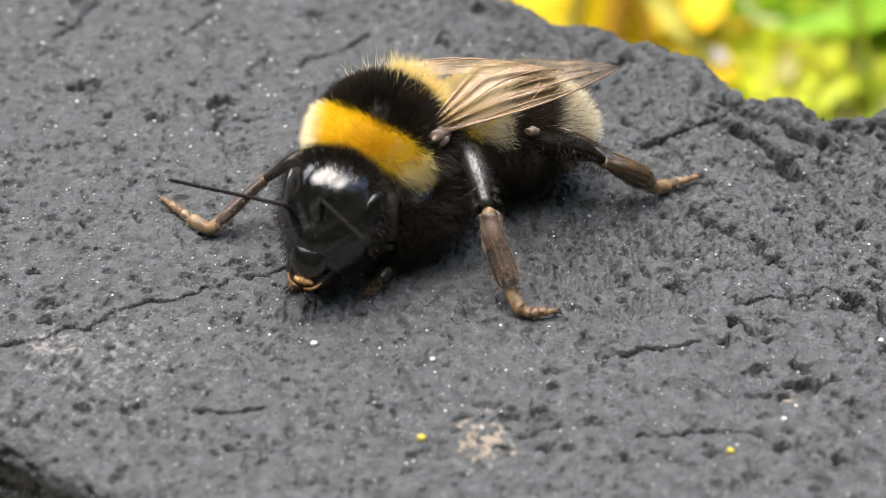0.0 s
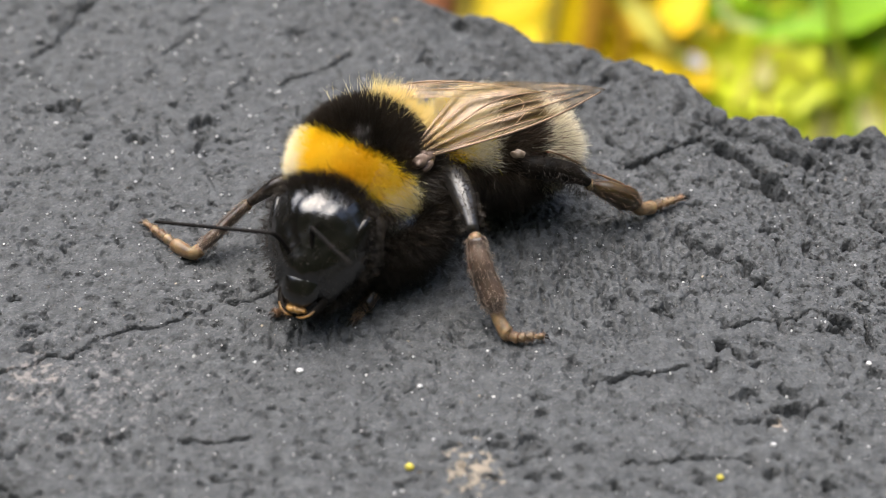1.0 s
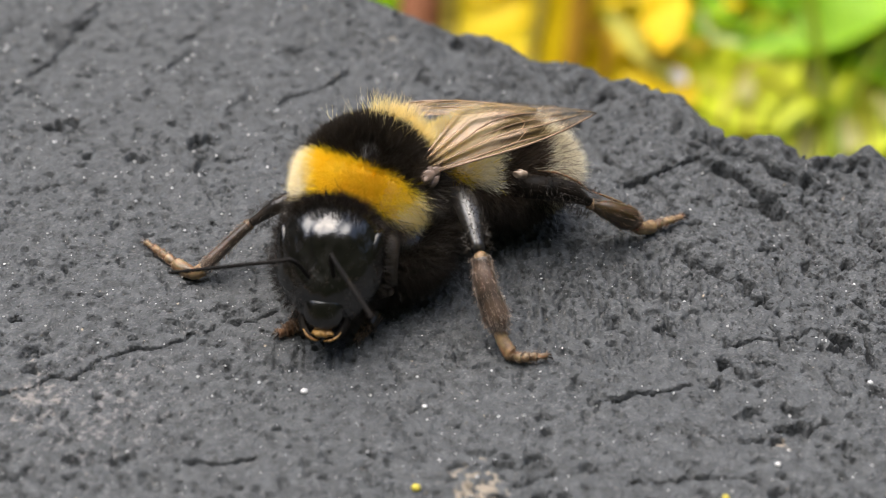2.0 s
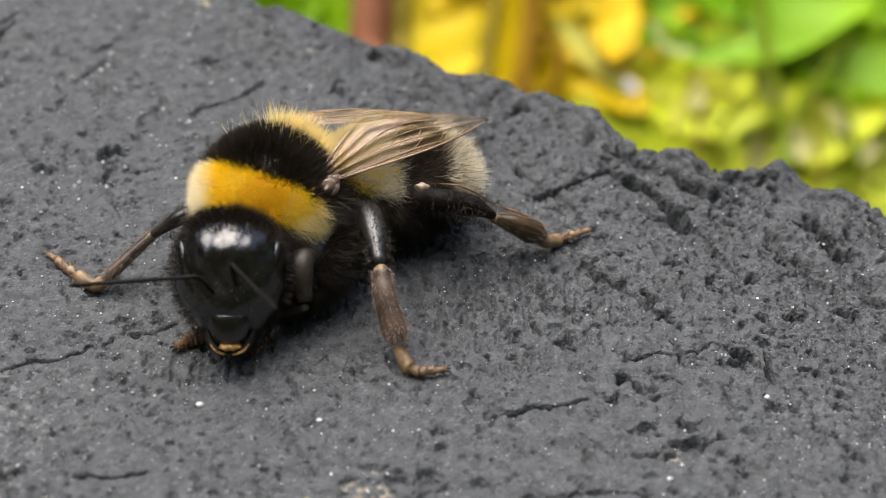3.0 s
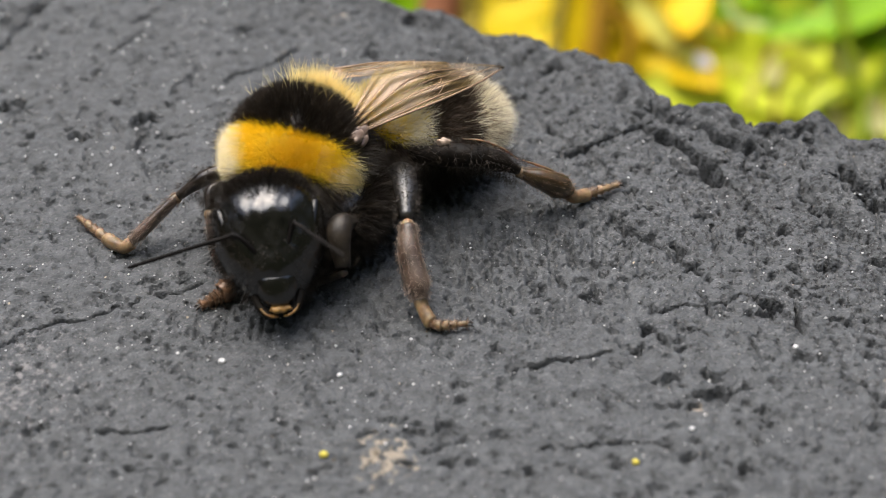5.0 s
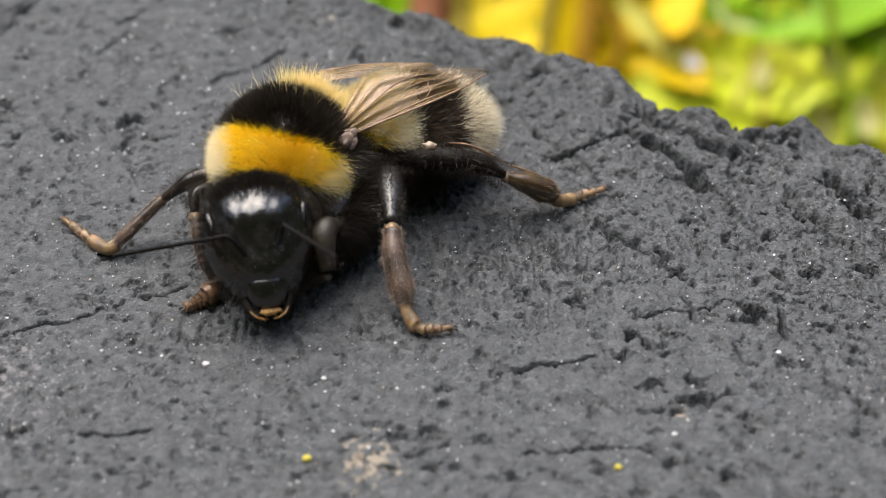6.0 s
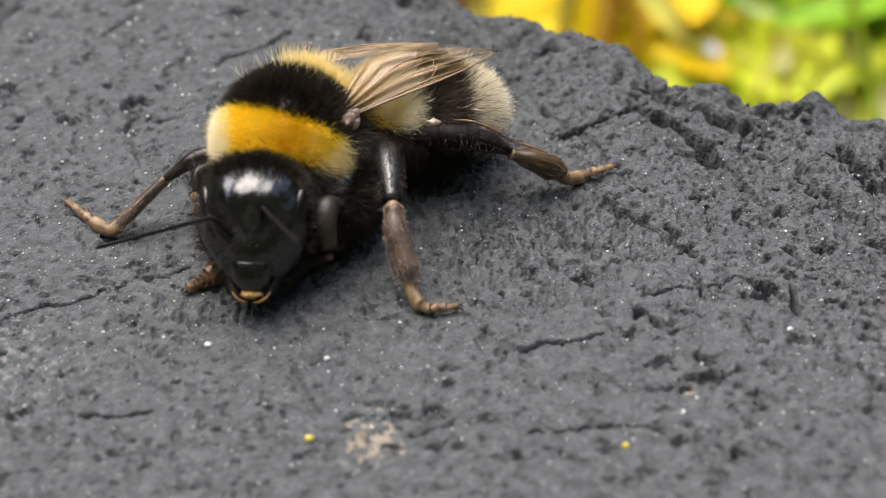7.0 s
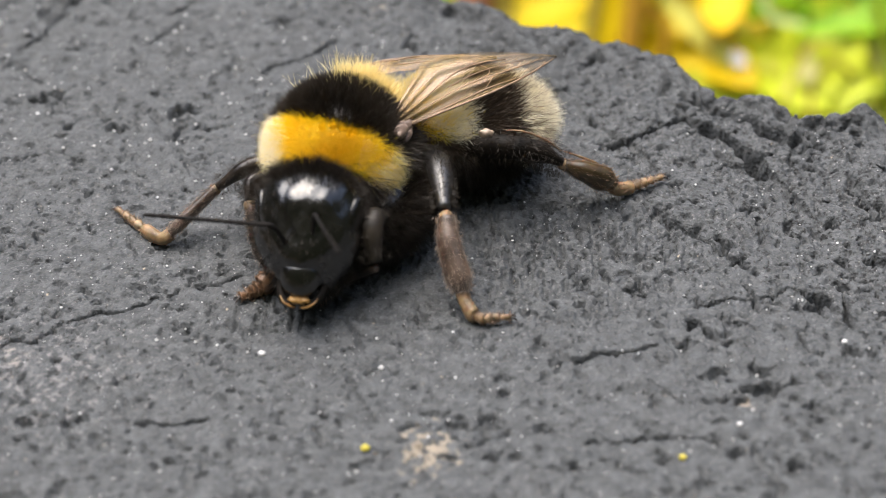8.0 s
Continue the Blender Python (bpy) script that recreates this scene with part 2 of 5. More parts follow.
LEAF_YELLOW = material("leaf_yellow", (0.54, 0.36, 0.002), (0.70, 0.54, 0.005), 0.45, 60, bump=0.2, bump_scale=600, spec=0.15, trans=0.08)
LEAF_CREAM = material("leaf_cream", (0.60, 0.55, 0.05), (0.78, 0.74, 0.20), 0.45, 60, bump=0.2, bump_scale=600, spec=0.15, trans=0.08)
LEAF_GREEN = material("leaf_green", (0.13, 0.30, 0.003), (0.25, 0.44, 0.006), 0.4, 60, bump=0.2, bump_scale=600, spec=0.15, trans=0.08)
LEAF_LIME = material("leaf_lime", (0.52, 0.60, 0.012), (0.74, 0.78, 0.09), 0.4, 60, bump=0.2, bump_scale=600, spec=0.15, trans=0.08)
STEM_BROWN = material("stem_brown", (0.17, 0.09, 0.006), (0.38, 0.21, 0.010), 0.6, 120, spec=0.15, bump=0.5, bump_scale=900)
STEM_RED = material("stem_red", (0.22, 0.085, 0.04), (0.36, 0.16, 0.085), 0.6, 120, spec=0.15, bump=0.5, bump_scale=900)
STEM_OLIVE = material("stem_olive", (0.16, 0.12, 0.010), (0.34, 0.27, 0.04), 0.6, 120, spec=0.15, bump=0.5, bump_scale=900)
STEM_TAN = material("stem_tan", (0.36, 0.24, 0.06), (0.58, 0.42, 0.16), 0.6, 120, spec=0.15, bump=0.5, bump_scale=900)
LEAF_PALE = material("leaf_pale", (0.38, 0.52, 0.12), (0.54, 0.64, 0.26), 0.45, 90, bump=0.2, bump_scale=600, spec=0.15, trans=0.08)
LEAF_GOLD = material("leaf_gold", (0.66, 0.40, 0.002), (0.76, 0.54, 0.008), 0.45, 60, bump=0.2, bump_scale=600, spec=0.15, trans=0.08)
PALE_PATCH = material("pale_patch", (0.46, 0.44, 0.12), (0.62, 0.60, 0.26), 0.6, 200, bump=0.4, bump_scale=900, spec=0.2, trans=0.2)
STEM_GREEN = material("stem_green", (0.10, 0.16, 0.004), (0.21, 0.27, 0.010), 0.5, 120, spec=0.15, bump=0.4, bump_scale=900)
# for the added walls that block sky light
BLOCKER = material("dark_blocker", (0.02, 0.028, 0.012), (0.06, 0.075, 0.03), 0.9, 20, 8, bump=1.0, bump_scale=60)
SOIL = material("soil", (0.03, 0.022, 0.012), (0.10, 0.075, 0.035), 0.9, 25, 8, bump=1.0, bump_scale=120)


# ---------------------------------------------------------------- mesh tools (millimetres in, metres out)
def put(name, v, faces, mat, parent=None, label="", smooth=True, kind=""):
    """One mesh object from vertices in mm and a list of arrays of faces."""
    v = np.asarray(v, float) * MM
    me = bpy.data.meshes.new(name)
    loops = np.concatenate([np.asarray(f).ravel() for f in faces]).astype(np.int32)
    sizes = np.concatenate([np.full(len(f), np.asarray(f).shape[1]) for f in faces]).astype(np.int32)
    me.vertices.add(len(v))
    me.vertices.foreach_set("co", v.ravel().astype(np.float32))
    me.loops.add(len(loops))
    me.loops.foreach_set("vertex_index", loops)
    me.polygons.add(len(sizes))
    me.polygons.foreach_set("loop_start", np.r_[0, np.cumsum(sizes)[:-1]].astype(np.int32))
    me.polygons.foreach_set("use_smooth", np.full(len(sizes), smooth))
    me.update(calc_edges=True)
    me.validate()
    me.materials.append(mat)
    ob = new(name, me)
    ob.parent = parent
    return tagged(ob, label=label, kind=kind)


def grid_faces(rows, cols, wrap=False):
    a = np.arange(rows * cols).reshape(rows, cols)
    b = np.concatenate([a, a[:, :1]], 1) if wrap else a
    return np.stack([b[:-1, :-1], b[:-1, 1:], b[1:, 1:], b[1:, :-1]], -1).reshape(-1, 4)


def ball(semi, rows=32, cols=48, warp=None):
    """Vertices and faces of an ellipsoid about the x axis; warp takes and gives unit directions and places."""
    th, ph = np.linspace(0.02, math.pi - 0.02, rows), np.linspace(0, 2 * math.pi, cols, endpoint=False)
    t, p = np.meshgrid(th, ph, indexing="ij")
    d = np.stack([np.cos(t), np.sin(t) * np.cos(p), np.sin(t) * np.sin(p)], -1).reshape(-1, 3)
    v = d * np.asarray(semi)
    if warp:
        v = warp(d, v)
    f = grid_faces(rows, cols, True)[:, ::-1]
    caps = [np.arange(cols)[None], np.arange((rows - 1) * cols, rows * cols)[None, ::-1]]
    return v, [f, *caps]


def smooth_line(points, radii, n=8):
    """A Catmull-Rom line through points, with its radii."""
    p = np.array(points, float)
    r = np.array(radii, float)
    p = np.concatenate([[2 * p[0] - p[1]], p, [2 * p[-1] - p[-2]]])
    out, rad = [], []
    for i in range(1, len(p) - 2):
        for k in range(n):
            t = k / n
            out.append(0.5 * (2 * p[i] + (p[i + 1] - p[i - 1]) * t + (2 * p[i - 1] - 5 * p[i] + 4 * p[i + 1] - p[i + 2]) * t * t
                              + (3 * p[i] - p[i - 1] - 3 * p[i + 1] + p[i + 2]) * t ** 3))
            s = t * t * (3 - 2 * t)
            rad.append(r[i - 1] * (1 - s) + r[i] * s)
    out.append(p[-2]), rad.append(r[-1])
    return np.array(out), np.array(rad)


def tube(points, radii, sides=12, n=8, flat=1.0, up=(0, 0, 1), rough=0.0, rng=None):
    """A swept limb through points; flat squeezes it along its own side axis. Gives vertices, faces, normals of the rings."""
    c, r = smooth_line(points, radii, n)
    tan = np.gradient(c, axis=0)
    tan /= np.linalg.norm(tan, axis=1, keepdims=True)
    side = np.cross(tan, np.asarray(up, float))
    side /= np.linalg.norm(side, axis=1, keepdims=True) + 1e-9
    top = np.cross(side, tan)
    a = np.linspace(0, 2 * math.pi, sides, endpoint=False)
    nrm = np.cos(a)[None, :, None] * side[:, None] * flat + np.sin(a)[None, :, None] * top[:, None]
    v = c[:, None] + nrm * r[:, None, None]
    if rng is not None and rough:
        v += nrm * rng.normal(0, rough, v.shape[:2])[..., None]
    rows = len(c)
    f = grid_faces(rows, sides, True)
    caps = [np.arange(sides)[None, ::-1], np.arange((rows - 1) * sides, rows * sides)[None]]
    return v.reshape(-1, 3), [f, *caps], nrm.reshape(-1, 3)


def join(*pieces):
    """Several (vertices, faces) as one."""
    vs, fs, at = [], [], 0
    for v, f in pieces:
        vs.append(np.asarray(v))
        fs += [np.asarray(x) + at for x in f]
        at += len(v)
    return np.concatenate(vs), fs


def hairs(name, roots, normals, length, radius, mat, parent, label, rng, lean=(0, 0, 0), mess=0.25, droop=0.0, curl=0.25):
    """A coat of tapered three-sided hairs that leave the skin along its normals, each bent once."""
    n = len(roots)
    d = normals + np.asarray(lean) + rng.normal(0, mess, (n, 3))
    d /= np.linalg.norm(d, axis=1, keepdims=True)
    ln = (np.asarray(length) * rng.uniform(0.65, 1.2, n))[:, None]
    bend = rng.normal(0, curl, (n, 3)) + np.array([0, 0, -droop])
    mid = roots + d * ln * 0.55
    tip = mid + (d + bend) * ln * 0.45
    s = np.cross(d, rng.normal(0, 1, (n, 3)))
    s /= np.linalg.norm(s, axis=1, keepdims=True)
    w = np.cross(d, s)
    v = np.empty((n, 7, 3))
    for k in range(3):
        a = 2 * math.pi * k / 3
        o = (math.cos(a) * s + math.sin(a) * w) * radius * rng.uniform(0.7, 1.25, n)[:, None]
        v[:, k] = roots - d * 0.05 + o
        v[:, 3 + k] = mid + o * 0.8
    v[:, 6] = tip
    at = (np.arange(n) * 7)[:, None]
    q = np.concatenate([at + np.array([[k, (k + 1) % 3, 3 + (k + 1) % 3, 3 + k]]) for k in range(3)])
    t = np.concatenate([at + np.array([[3 + k, 3 + (k + 1) % 3, 6]]) for k in range(3)])
    return put(name, v.reshape(-1, 3), [q, t], mat, parent, label, smooth=False, kind="stuff")


def directions(n, rng):
    d = rng.normal(0, 1, (n, 3))
    return d / np.linalg.norm(d, axis=1, keepdims=True)


def value_noise(x, y, size, seed):
    """Smooth noise in -1..1 whose lumps are about size across."""
    rng = np.random.default_rng(seed)
    table = rng.uniform(-1, 1, (256, 256))
    u, v = x / size + 37.3, y / size + 91.7
    i, j = np.floor(u).astype(int), np.floor(v).astype(int)
    a, b = u - i, v - j
    a, b = a * a * a * (a * (6 * a - 15) + 10), b * b * b * (b * (6 * b - 15) + 10)
    g = lambda p, q: table[p % 256, q % 256]
    return (g(i, j) * (1 - a) + g(i + 1, j) * a) * (1 - b) + (g(i, j + 1) * (1 - a) + g(i + 1, j + 1) * a) * b


def cloud(x, y, size, seed, octaves):
    """Several octaves of value noise, in about -1..1."""
    total, weight, amount = 0, 0, 1.0
    for k in range(octaves):
        total = total + amount * value_noise(x, y, size / 2 ** k, seed + 100 * k)
        weight += amount ** 2
        amount *= 0.62
    return total / math.sqrt(weight) * 1.15


# ---------------------------------------------------------------- the rail
ALONG, ACROSS = np.array([0.848, -0.530]), np.array([0.530, 0.848])
NEAR, FAR, DEEP = -23.6, 14.6, 90.0


def rail():
    """A 38 mm painted rail: its top worn into grain, pits and cracks, its far arris crumbled."""
    rng = np.random.default_rng(5)
    u = np.concatenate([np.linspace(-420, -60, 24), np.linspace(-52, -34, 40), np.arange(-33.5, 30, 0.072), np.linspace(31, 52, 46), np.linspace(60, 420, 24)])
    # cross-section: up the near side, over the top, down the far side
    rn, rf = 1.0, 0.9
    sec, nrm = [], []
    for z in np.concatenate([np.linspace(-DEEP, -6, 8), np.linspace(-5, -rn, 20)]):
        sec.append((NEAR, z)), nrm.append((-1, 0))
    for a in np.linspace(0, math.pi / 2, 14)[1:]:
        sec.append((NEAR + rn - rn * math.cos(a), -rn + rn * math.sin(a))), nrm.append((-math.cos(a), math.sin(a)))
    for v in np.arange(NEAR + rn + 0.072, FAR - rf, 0.072):
        sec.append((v, 0)), nrm.append((0, 1))
    for a in np.linspace(0, math.pi / 2, 22)[1:]:
        sec.append((FAR - rf + rf * math.sin(a), -rf + rf * math.cos(a))), nrm.append((math.sin(a), math.cos(a)))
    for z in np.concatenate([np.arange(-rf - 0.12, -6, -0.12), np.linspace(-7, -DEEP, 10)]):
        sec.append((FAR, z)), nrm.append((1, 0))
    sec, nrm = np.array(sec), np.array(nrm)
    arc = np.r_[0, np.cumsum(np.linalg.norm(np.diff(sec, axis=0), axis=1))]
    arc += NEAR - arc[np.argmin(np.abs(sec[:, 0] - (NEAR + rn)) + 10 * np.abs(sec[:, 1]))] + rn
    uu, ss = np.meshgrid(u, arc, indexing="ij")
    x, y = uu * ALONG[0] + ss * ACROSS[0], uu * ALONG[1] + ss * ACROSS[1]
    # rough: 0 on the smooth upper left, 1 towards the crumbled arris on the right
    rough = np.clip((ss - 1 + 0.30 * uu) / 10, 0, 1)
    near_edge = np.clip(1.25 - np.abs(ss - FAR + 0.8) / 4.4, 0, 1)
    step = lambda n, low, wide: np.clip((n - low) / wide, 0, 1)
    h = 0.12 * value_noise(x, y, 6.0, 1) + 0.06 * value_noise(x, y, 2.4, 2)
    h += 0.034 * value_noise(x, y, 0.9, 3) + 0.028 * value_noise(x, y, 0.42, 4) + 0.018 * value_noise(x, y, 0.2, 5)
    # the grain runs towards the near side on the worn part: torn hollows between plateaus
    g1, g2 = 0.50 * x - 0.87 * y, 0.87 * x + 0.50 * y
    tear = cloud(g1, g2 * 2.2, 1.6, 6, 4)
    h -= (0.20 - 0.04 * rough) * (1 - 0.45 * near_edge) * step(tear, 0.96 - 0.08 * rough ** 0.8, 0.06)
    small = cloud(g1, g2 * 1.3, 0.55, 9, 3) + 0.22 * cloud(x, y, 3.5, 19, 2)
    h -= (0.20 - 0.05 * rough) * (1 - 0.5 * near_edge) * step(small, 0.84 - 0.05 * rough, 0.12)
    h += 0.034 * (1 - 0.4 * rough) * cloud(x, y * 1.2, 0.32, 44, 3)
    h -= 0.36 * rough * step(cloud(g1, g2 * 3.2, 4.4, 12, 4), 0.56, 0.16)
    h += (0.012 + 0.014 * rough) * cloud(g1, g2 * 1.5, 0.55, 24, 3)
    h += 0.22 * rough * value_noise(g1 * 0.15, g2, 1.5, 55) + 0.05 * rough * value_noise(g1 * 0.35, g2, 0.5, 56)
    # fibres combed out beside the bee
    fibre = value_noise(x * 3.0, y * 0.8, 0.5, 16) + 0.4 * value_noise(x, y, 0.2, 18)
    beside = np.exp(-(((x - 2.2) / 6.5) ** 2 + ((y + 2.4) / 4.2) ** 2))
    h -= 0.30 * step(fibre, 0.22, 0.22) * np.maximum(beside, 0.26 * rough * (1 - 0.5 * near_edge))
    splint = value_noise(x * 2.2, y * 0.9, 0.36, 46) + 0.3 * value_noise(x, y, 0.15, 47)
    h -= 0.22 * step(splint, 0.55, 0.12) * np.maximum(beside, 0.35 * rough)
    comb = value_noise(x * 3.6, y * 0.35, 0.55, 17)
    h -= 0.25 * step(comb, 0.15, 0.3) * np.exp(-(((x + 9.2) / 2.2) ** 2 + ((y + 6.8) / 0.8) ** 2))
    # crumbs and hollows along the far arris
    lump = value_noise(x, y, 2.3, 7) + 0.32 * value_noise(x, y, 1.0, 28) + 0.14 * value_noise(x, y, 0.5, 29)
    lump = np.where(lump > 0.25, 0.25 + 0.5 * (lump - 0.25), lump)
    h += near_edge * (0.62 * lump - 0.02 + 0.35 * np.clip(uu / 8, 0, 1)) * (0.35 + 0.65 * np.clip((uu + 22) / 18, 0, 1))

    def window(px, py, reach):
        pu, pv = px * ALONG[0] + py * ALONG[1], px * ACROSS[0] + py * ACROSS[1]
        a = np.searchsorted(u, pu - reach), np.searchsorted(u, pu + reach)
        b = np.searchsorted(arc, pv - reach), np.searchsorted(arc, pv + reach)
        return slice(*a), slice(*b)

    def pit(px, py, r, depth, turn=0.0, long=1.0):
        w = window(px, py, r * long * 2.2 + 0.1)
        dx = x[w] - px + 1.1 * r * value_noise(x[w], y[w], 0.9 * r + 0.12, 61)
        dy = y[w] - py + 1.1 * r * value_noise(x[w], y[w], 0.9 * r + 0.12, 62)
        a, b = dx * math.cos(turn) + dy * math.sin(turn), -dx * math.sin(turn) + dy * math.cos(turn)
        d = np.sqrt((a / long) ** 2 + b ** 2) / r
        wob = np.clip(1 + 0.65 * value_noise(x[w], y[w], 0.26, 11) + 0.35 * value_noise(x[w], y[w], 0.15, 14), 0.25, 3)
        h[w] -= depth * np.exp(-(d / wob) ** 6)

    # the larger knobs of the crumbled arris
    for px, py, r, rise in ((12.4, 7.6, 1.3, 0.55), (16.4, 6.3, 1.4, 0.5), (8.5, 10.5, 1.3, 0.3), (5.6, 13.0, 1.0, 0.25), (18.6, 3.8, 1.0, 0.3)):
        w = window(px, py, 2.6 * r)
        h[w] += rise * np.exp(-((x[w] - px) ** 2 + (y[w] - py) ** 2) / r ** 2) * (1 + 0.35 * value_noise(x[w], y[w], 0.7, 63))

    # many small pits, thicker on the worn side
    count = 0
    while count < 6800:
        pu, pv = rng.uniform(-33, 29), rng.uniform(NEAR + 0.5, FAR - 0.2)
        worn = min(max((pv - 2 + 0.30 * pu) / 11, 0), 1)
        if rng.random() > (0.22 + 0.78 * worn + (0.22 if pv < -6 else 0)) * (0.4 if pv > FAR - 3 else 0.6 if pv > FAR - 8 else 1):
            continue
        px, py = pu * ALONG[0] + pv * ACROSS[0], pu * ALONG[1] + pv * ACROSS[1]
        r = 0.040 + 0.05 * rng.random() ** 2 if rng.random() < 0.95 else rng.uniform(0.10, 0.17)
        pit(px, py, r, r * rng.uniform(1.4, 3.4) * (0.8 + 0.8 * worn), rng.uniform(-0.5, 0.6) if rng.random() < 0.6 else rng.uniform(1.0, 2.1), rng.uniform(1.0, 2.6))
        count += 1
    # the larger hollows, each at its place: x, y, half width, stretch along x
    arris = ((16.0, 5.7, 0.54, 0.8), (16.4, 3.9, 0.26, 1.6), (17.9, 4.1, 0.26, 1.2), (17.7, 2.2, 0.33, 0.9), (18.3, 1.4, 0.53, 0.9), (16.2, 0.7, 0.24, 1.1), (15.7, 1.2, 0.20, 1.5), (13.2, 3.3, 0.21, 1.0),
             (11.1, 0.1, 0.20, 1.9), (11.3, -1.7, 0.27, 0.8), (8.3, -1.2, 0.23, 1.3), (9.6, -2.3, 0.34, 0.9), (10.1, -3.2, 0.22, 1.7), (15.9, -3.2, 0.26, 1.1), (10.6, -3.9, 0.15, 1.3), (13.5, -3.6, 0.18, 1.9),
             (7.1, 0.2, 0.20, 1.9), (18.9, 0.3, 0.32, 0.8), (8.9, 8.0, 0.28, 1.2), (7.9, 2.0, 0.17, 1.6), (13.9, 4.6, 0.44, 0.8), (18.6, -3.3, 0.22, 1.6))
    worn = ((5.5, -5.0, 0.36, 0.8), (6.9, -3.9, 0.15, 2.0), (8.1, -5.9, 0.21, 1.1), (12.9, -5.9, 0.49, 1.4), (10.5, -6.1, 0.21, 1.0), (11.2, -5.9, 0.14, 1.4), (7.8, -7.5, 0.40, 0.8), (7.4, -8.6, 0.33, 0.8),
            (8.7, -8.0, 0.23, 1.6), (9.0, -8.5, 0.20, 1.1), (8.4, -10.1, 0.25, 2.2), (10.1, -10.0, 0.22, 2.1), (9.8, -11.0, 0.28, 1.8), (10.4, -11.1, 0.28, 0.8), (8.2, -11.6, 0.18, 2.2), (9.1, -11.6, 0.21, 1.3),
            (11.2, -10.8, 0.19, 1.8), (11.7, -11.9, 0.18, 0.9), (12.1, -12.5, 0.24, 1.3), (9.1, -13.6, 0.17, 1.3), (8.7, -14.3, 0.20, 1.5), (10.5, -14.6, 0.34, 0.9), (11.1, -14.9, 0.19, 1.3))
    end = ((16.5, -11.6, 0.27, 0.8), (13.9, -9.1, 0.19, 1.2), (14.6, -9.0, 0.19, 1.2), (14.1, -4.9, 0.28, 0.9), (15.8, -5.5, 0.14, 2.4), (16.1, -6.8, 0.17, 1.4), (16.4, -9.0, 0.19, 1.1), (15.3, -10.2, 0.19, 1.1),
           (16.0, -12.6, 0.18, 1.3), (5.8, -4.9, 0.25, 0.8), (0.0, -10.2, 0.19, 1.7), (1.5, -13.2, 0.17, 1.1), (2.5, -14.9, 0.22, 1.1), (-0.2, -14.5, 0.14, 1.4))
    smooth = ((-22.4, 9.1, 0.43, 1.4), (-15.3, 7.9, 0.51, 0.8), (-11.3, 15.9, 0.38, 1.3), (-24.4, 17.2, 0.28, 0.9), (-24.2, 14.5, 0.42, 0.8), (-18.4, 11.9, 0.20, 1.9), (-22.7, 18.2, 0.51, 0.8), (-17.1, 9.5, 0.24, 1.4),
              (-18.5, 6.5, 0.36, 1.2), (-20.9, 6.7, 0.32, 1.2), (-15.3, 6.3, 0.36, 1.2), (-13.8, 6.7, 0.32, 1.1), (-21.0, -6.6, 0.27, 1.8), (-20.7, -7.8, 0.20, 1.5), (-15.1, -10.4, 0.18, 1.9), (-17.9, -9.1, 0.19, 1.0),
              (-16.5, -11.6, 0.18, 0.8), (-11.6, -8.3, 0.19, 1.2), (-8.1, 9.3, 0.29, 1.0))
    chipped = ((-3.7, -13.0, 0.15, 3.3), (-1.7, -12.9, 0.18, 3.1), (-2.4, -12.3, 0.15, 1.8), (-1.2, -13.9, 0.17, 1.9), (-2.0, -14.5, 0.17, 1.8), (-0.5, -14.5, 0.14, 1.5), (-5.3, -14.7, 0.11, 3.5),
               (-7.4, -14.4, 0.14, 2.7), (-4.4, -14.3, 0.17, 1.3), (-6.2, -12.8, 0.15, 1.5))
    for patch, steep in ((arris, 2.4), (worn, 2.2), (end, 2.0), (smooth, 1.5), (chipped, 1.8)):
        for px, py, r, long in patch:
            pit(px, py, 0.95 * r, max(steep * r, 0.3), 0.1, long)
    for px, py, r, depth in ((10.7, 8.9, 0.9, 0.6), (14.8, 7.3, 0.8, 0.5), (4.7, 12.0, 0.36, 0.9), (-4.7, 13.6, 0.36, 0.7), (7.4, 12.4, 0.30, 0.7)):
        pit(px, py, r, depth, -0.5, 1.2)

    def crack(points, width, depth):
        p = np.array(points, float)
        for a, b in zip(p[:-1], p[1:]):
            steps = max(int(np.linalg.norm(b - a) / 0.07), 2)
            for k in range(steps):
                q = a + (b - a) * k / steps
                at = q[0] * np.ones(1), q[1] * np.ones(1)
                q = q + 0.06 * np.array([value_noise(*at, 0.6, 21)[0], 2.0 * value_noise(*at, 0.7, 22)[0]]) + 0.07 * np.array([value_noise(*at, 0.22, 25)[0], value_noise(*at, 0.25, 26)[0]])
                w = window(q[0], q[1], width * 4)
                d = np.hypot(x[w] - q[0], y[w] - q[1]) / (0.62 * width * max(0.9 + 0.7 * value_noise(*at, 0.9, 23)[0], 0.4))
                deep[w] = np.maximum(deep[w], 2.6 * depth * np.exp(-(d * 1.0) ** 4))

    deep = np.zeros_like(h)
    crack([(-22.9, -9.4), (-21.6, -8.9), (-21.0, -8.8), (-20.7, -9.0), (-19.9, -8.2), (-19.0, -8.1), (-18.3, -7.2), (-17.4, -6.7), (-16.6, -6.4), (-16.1, -6.6), (-15.1, -6.0), (-14.3, -5.4)], 0.15, 0.50)
    crack([(-14.0, -5.4), (-13.5, -5.0)], 0.12, 0.35)
    crack([(-12.8, -4.7), (-11.9, -4.8), (-11.0, -4.1)], 0.10, 0.30)
    crack([(-24.7, 13.5), (-24.0, 14.6), (-23.6, 15.7), (-23.3, 16.5), (-23.2, 17.4), (-22.7, 17.9), (-22.1, 19.6)], 0.13, 0.40)
    crack([(-18.0, 13.7), (-17.4, 14.7), (-16.7, 16.0)], 0.12, 0.35)
    crack([(-17.4, 16.6), (-16.6, 17.4)], 0.12, 0.25)
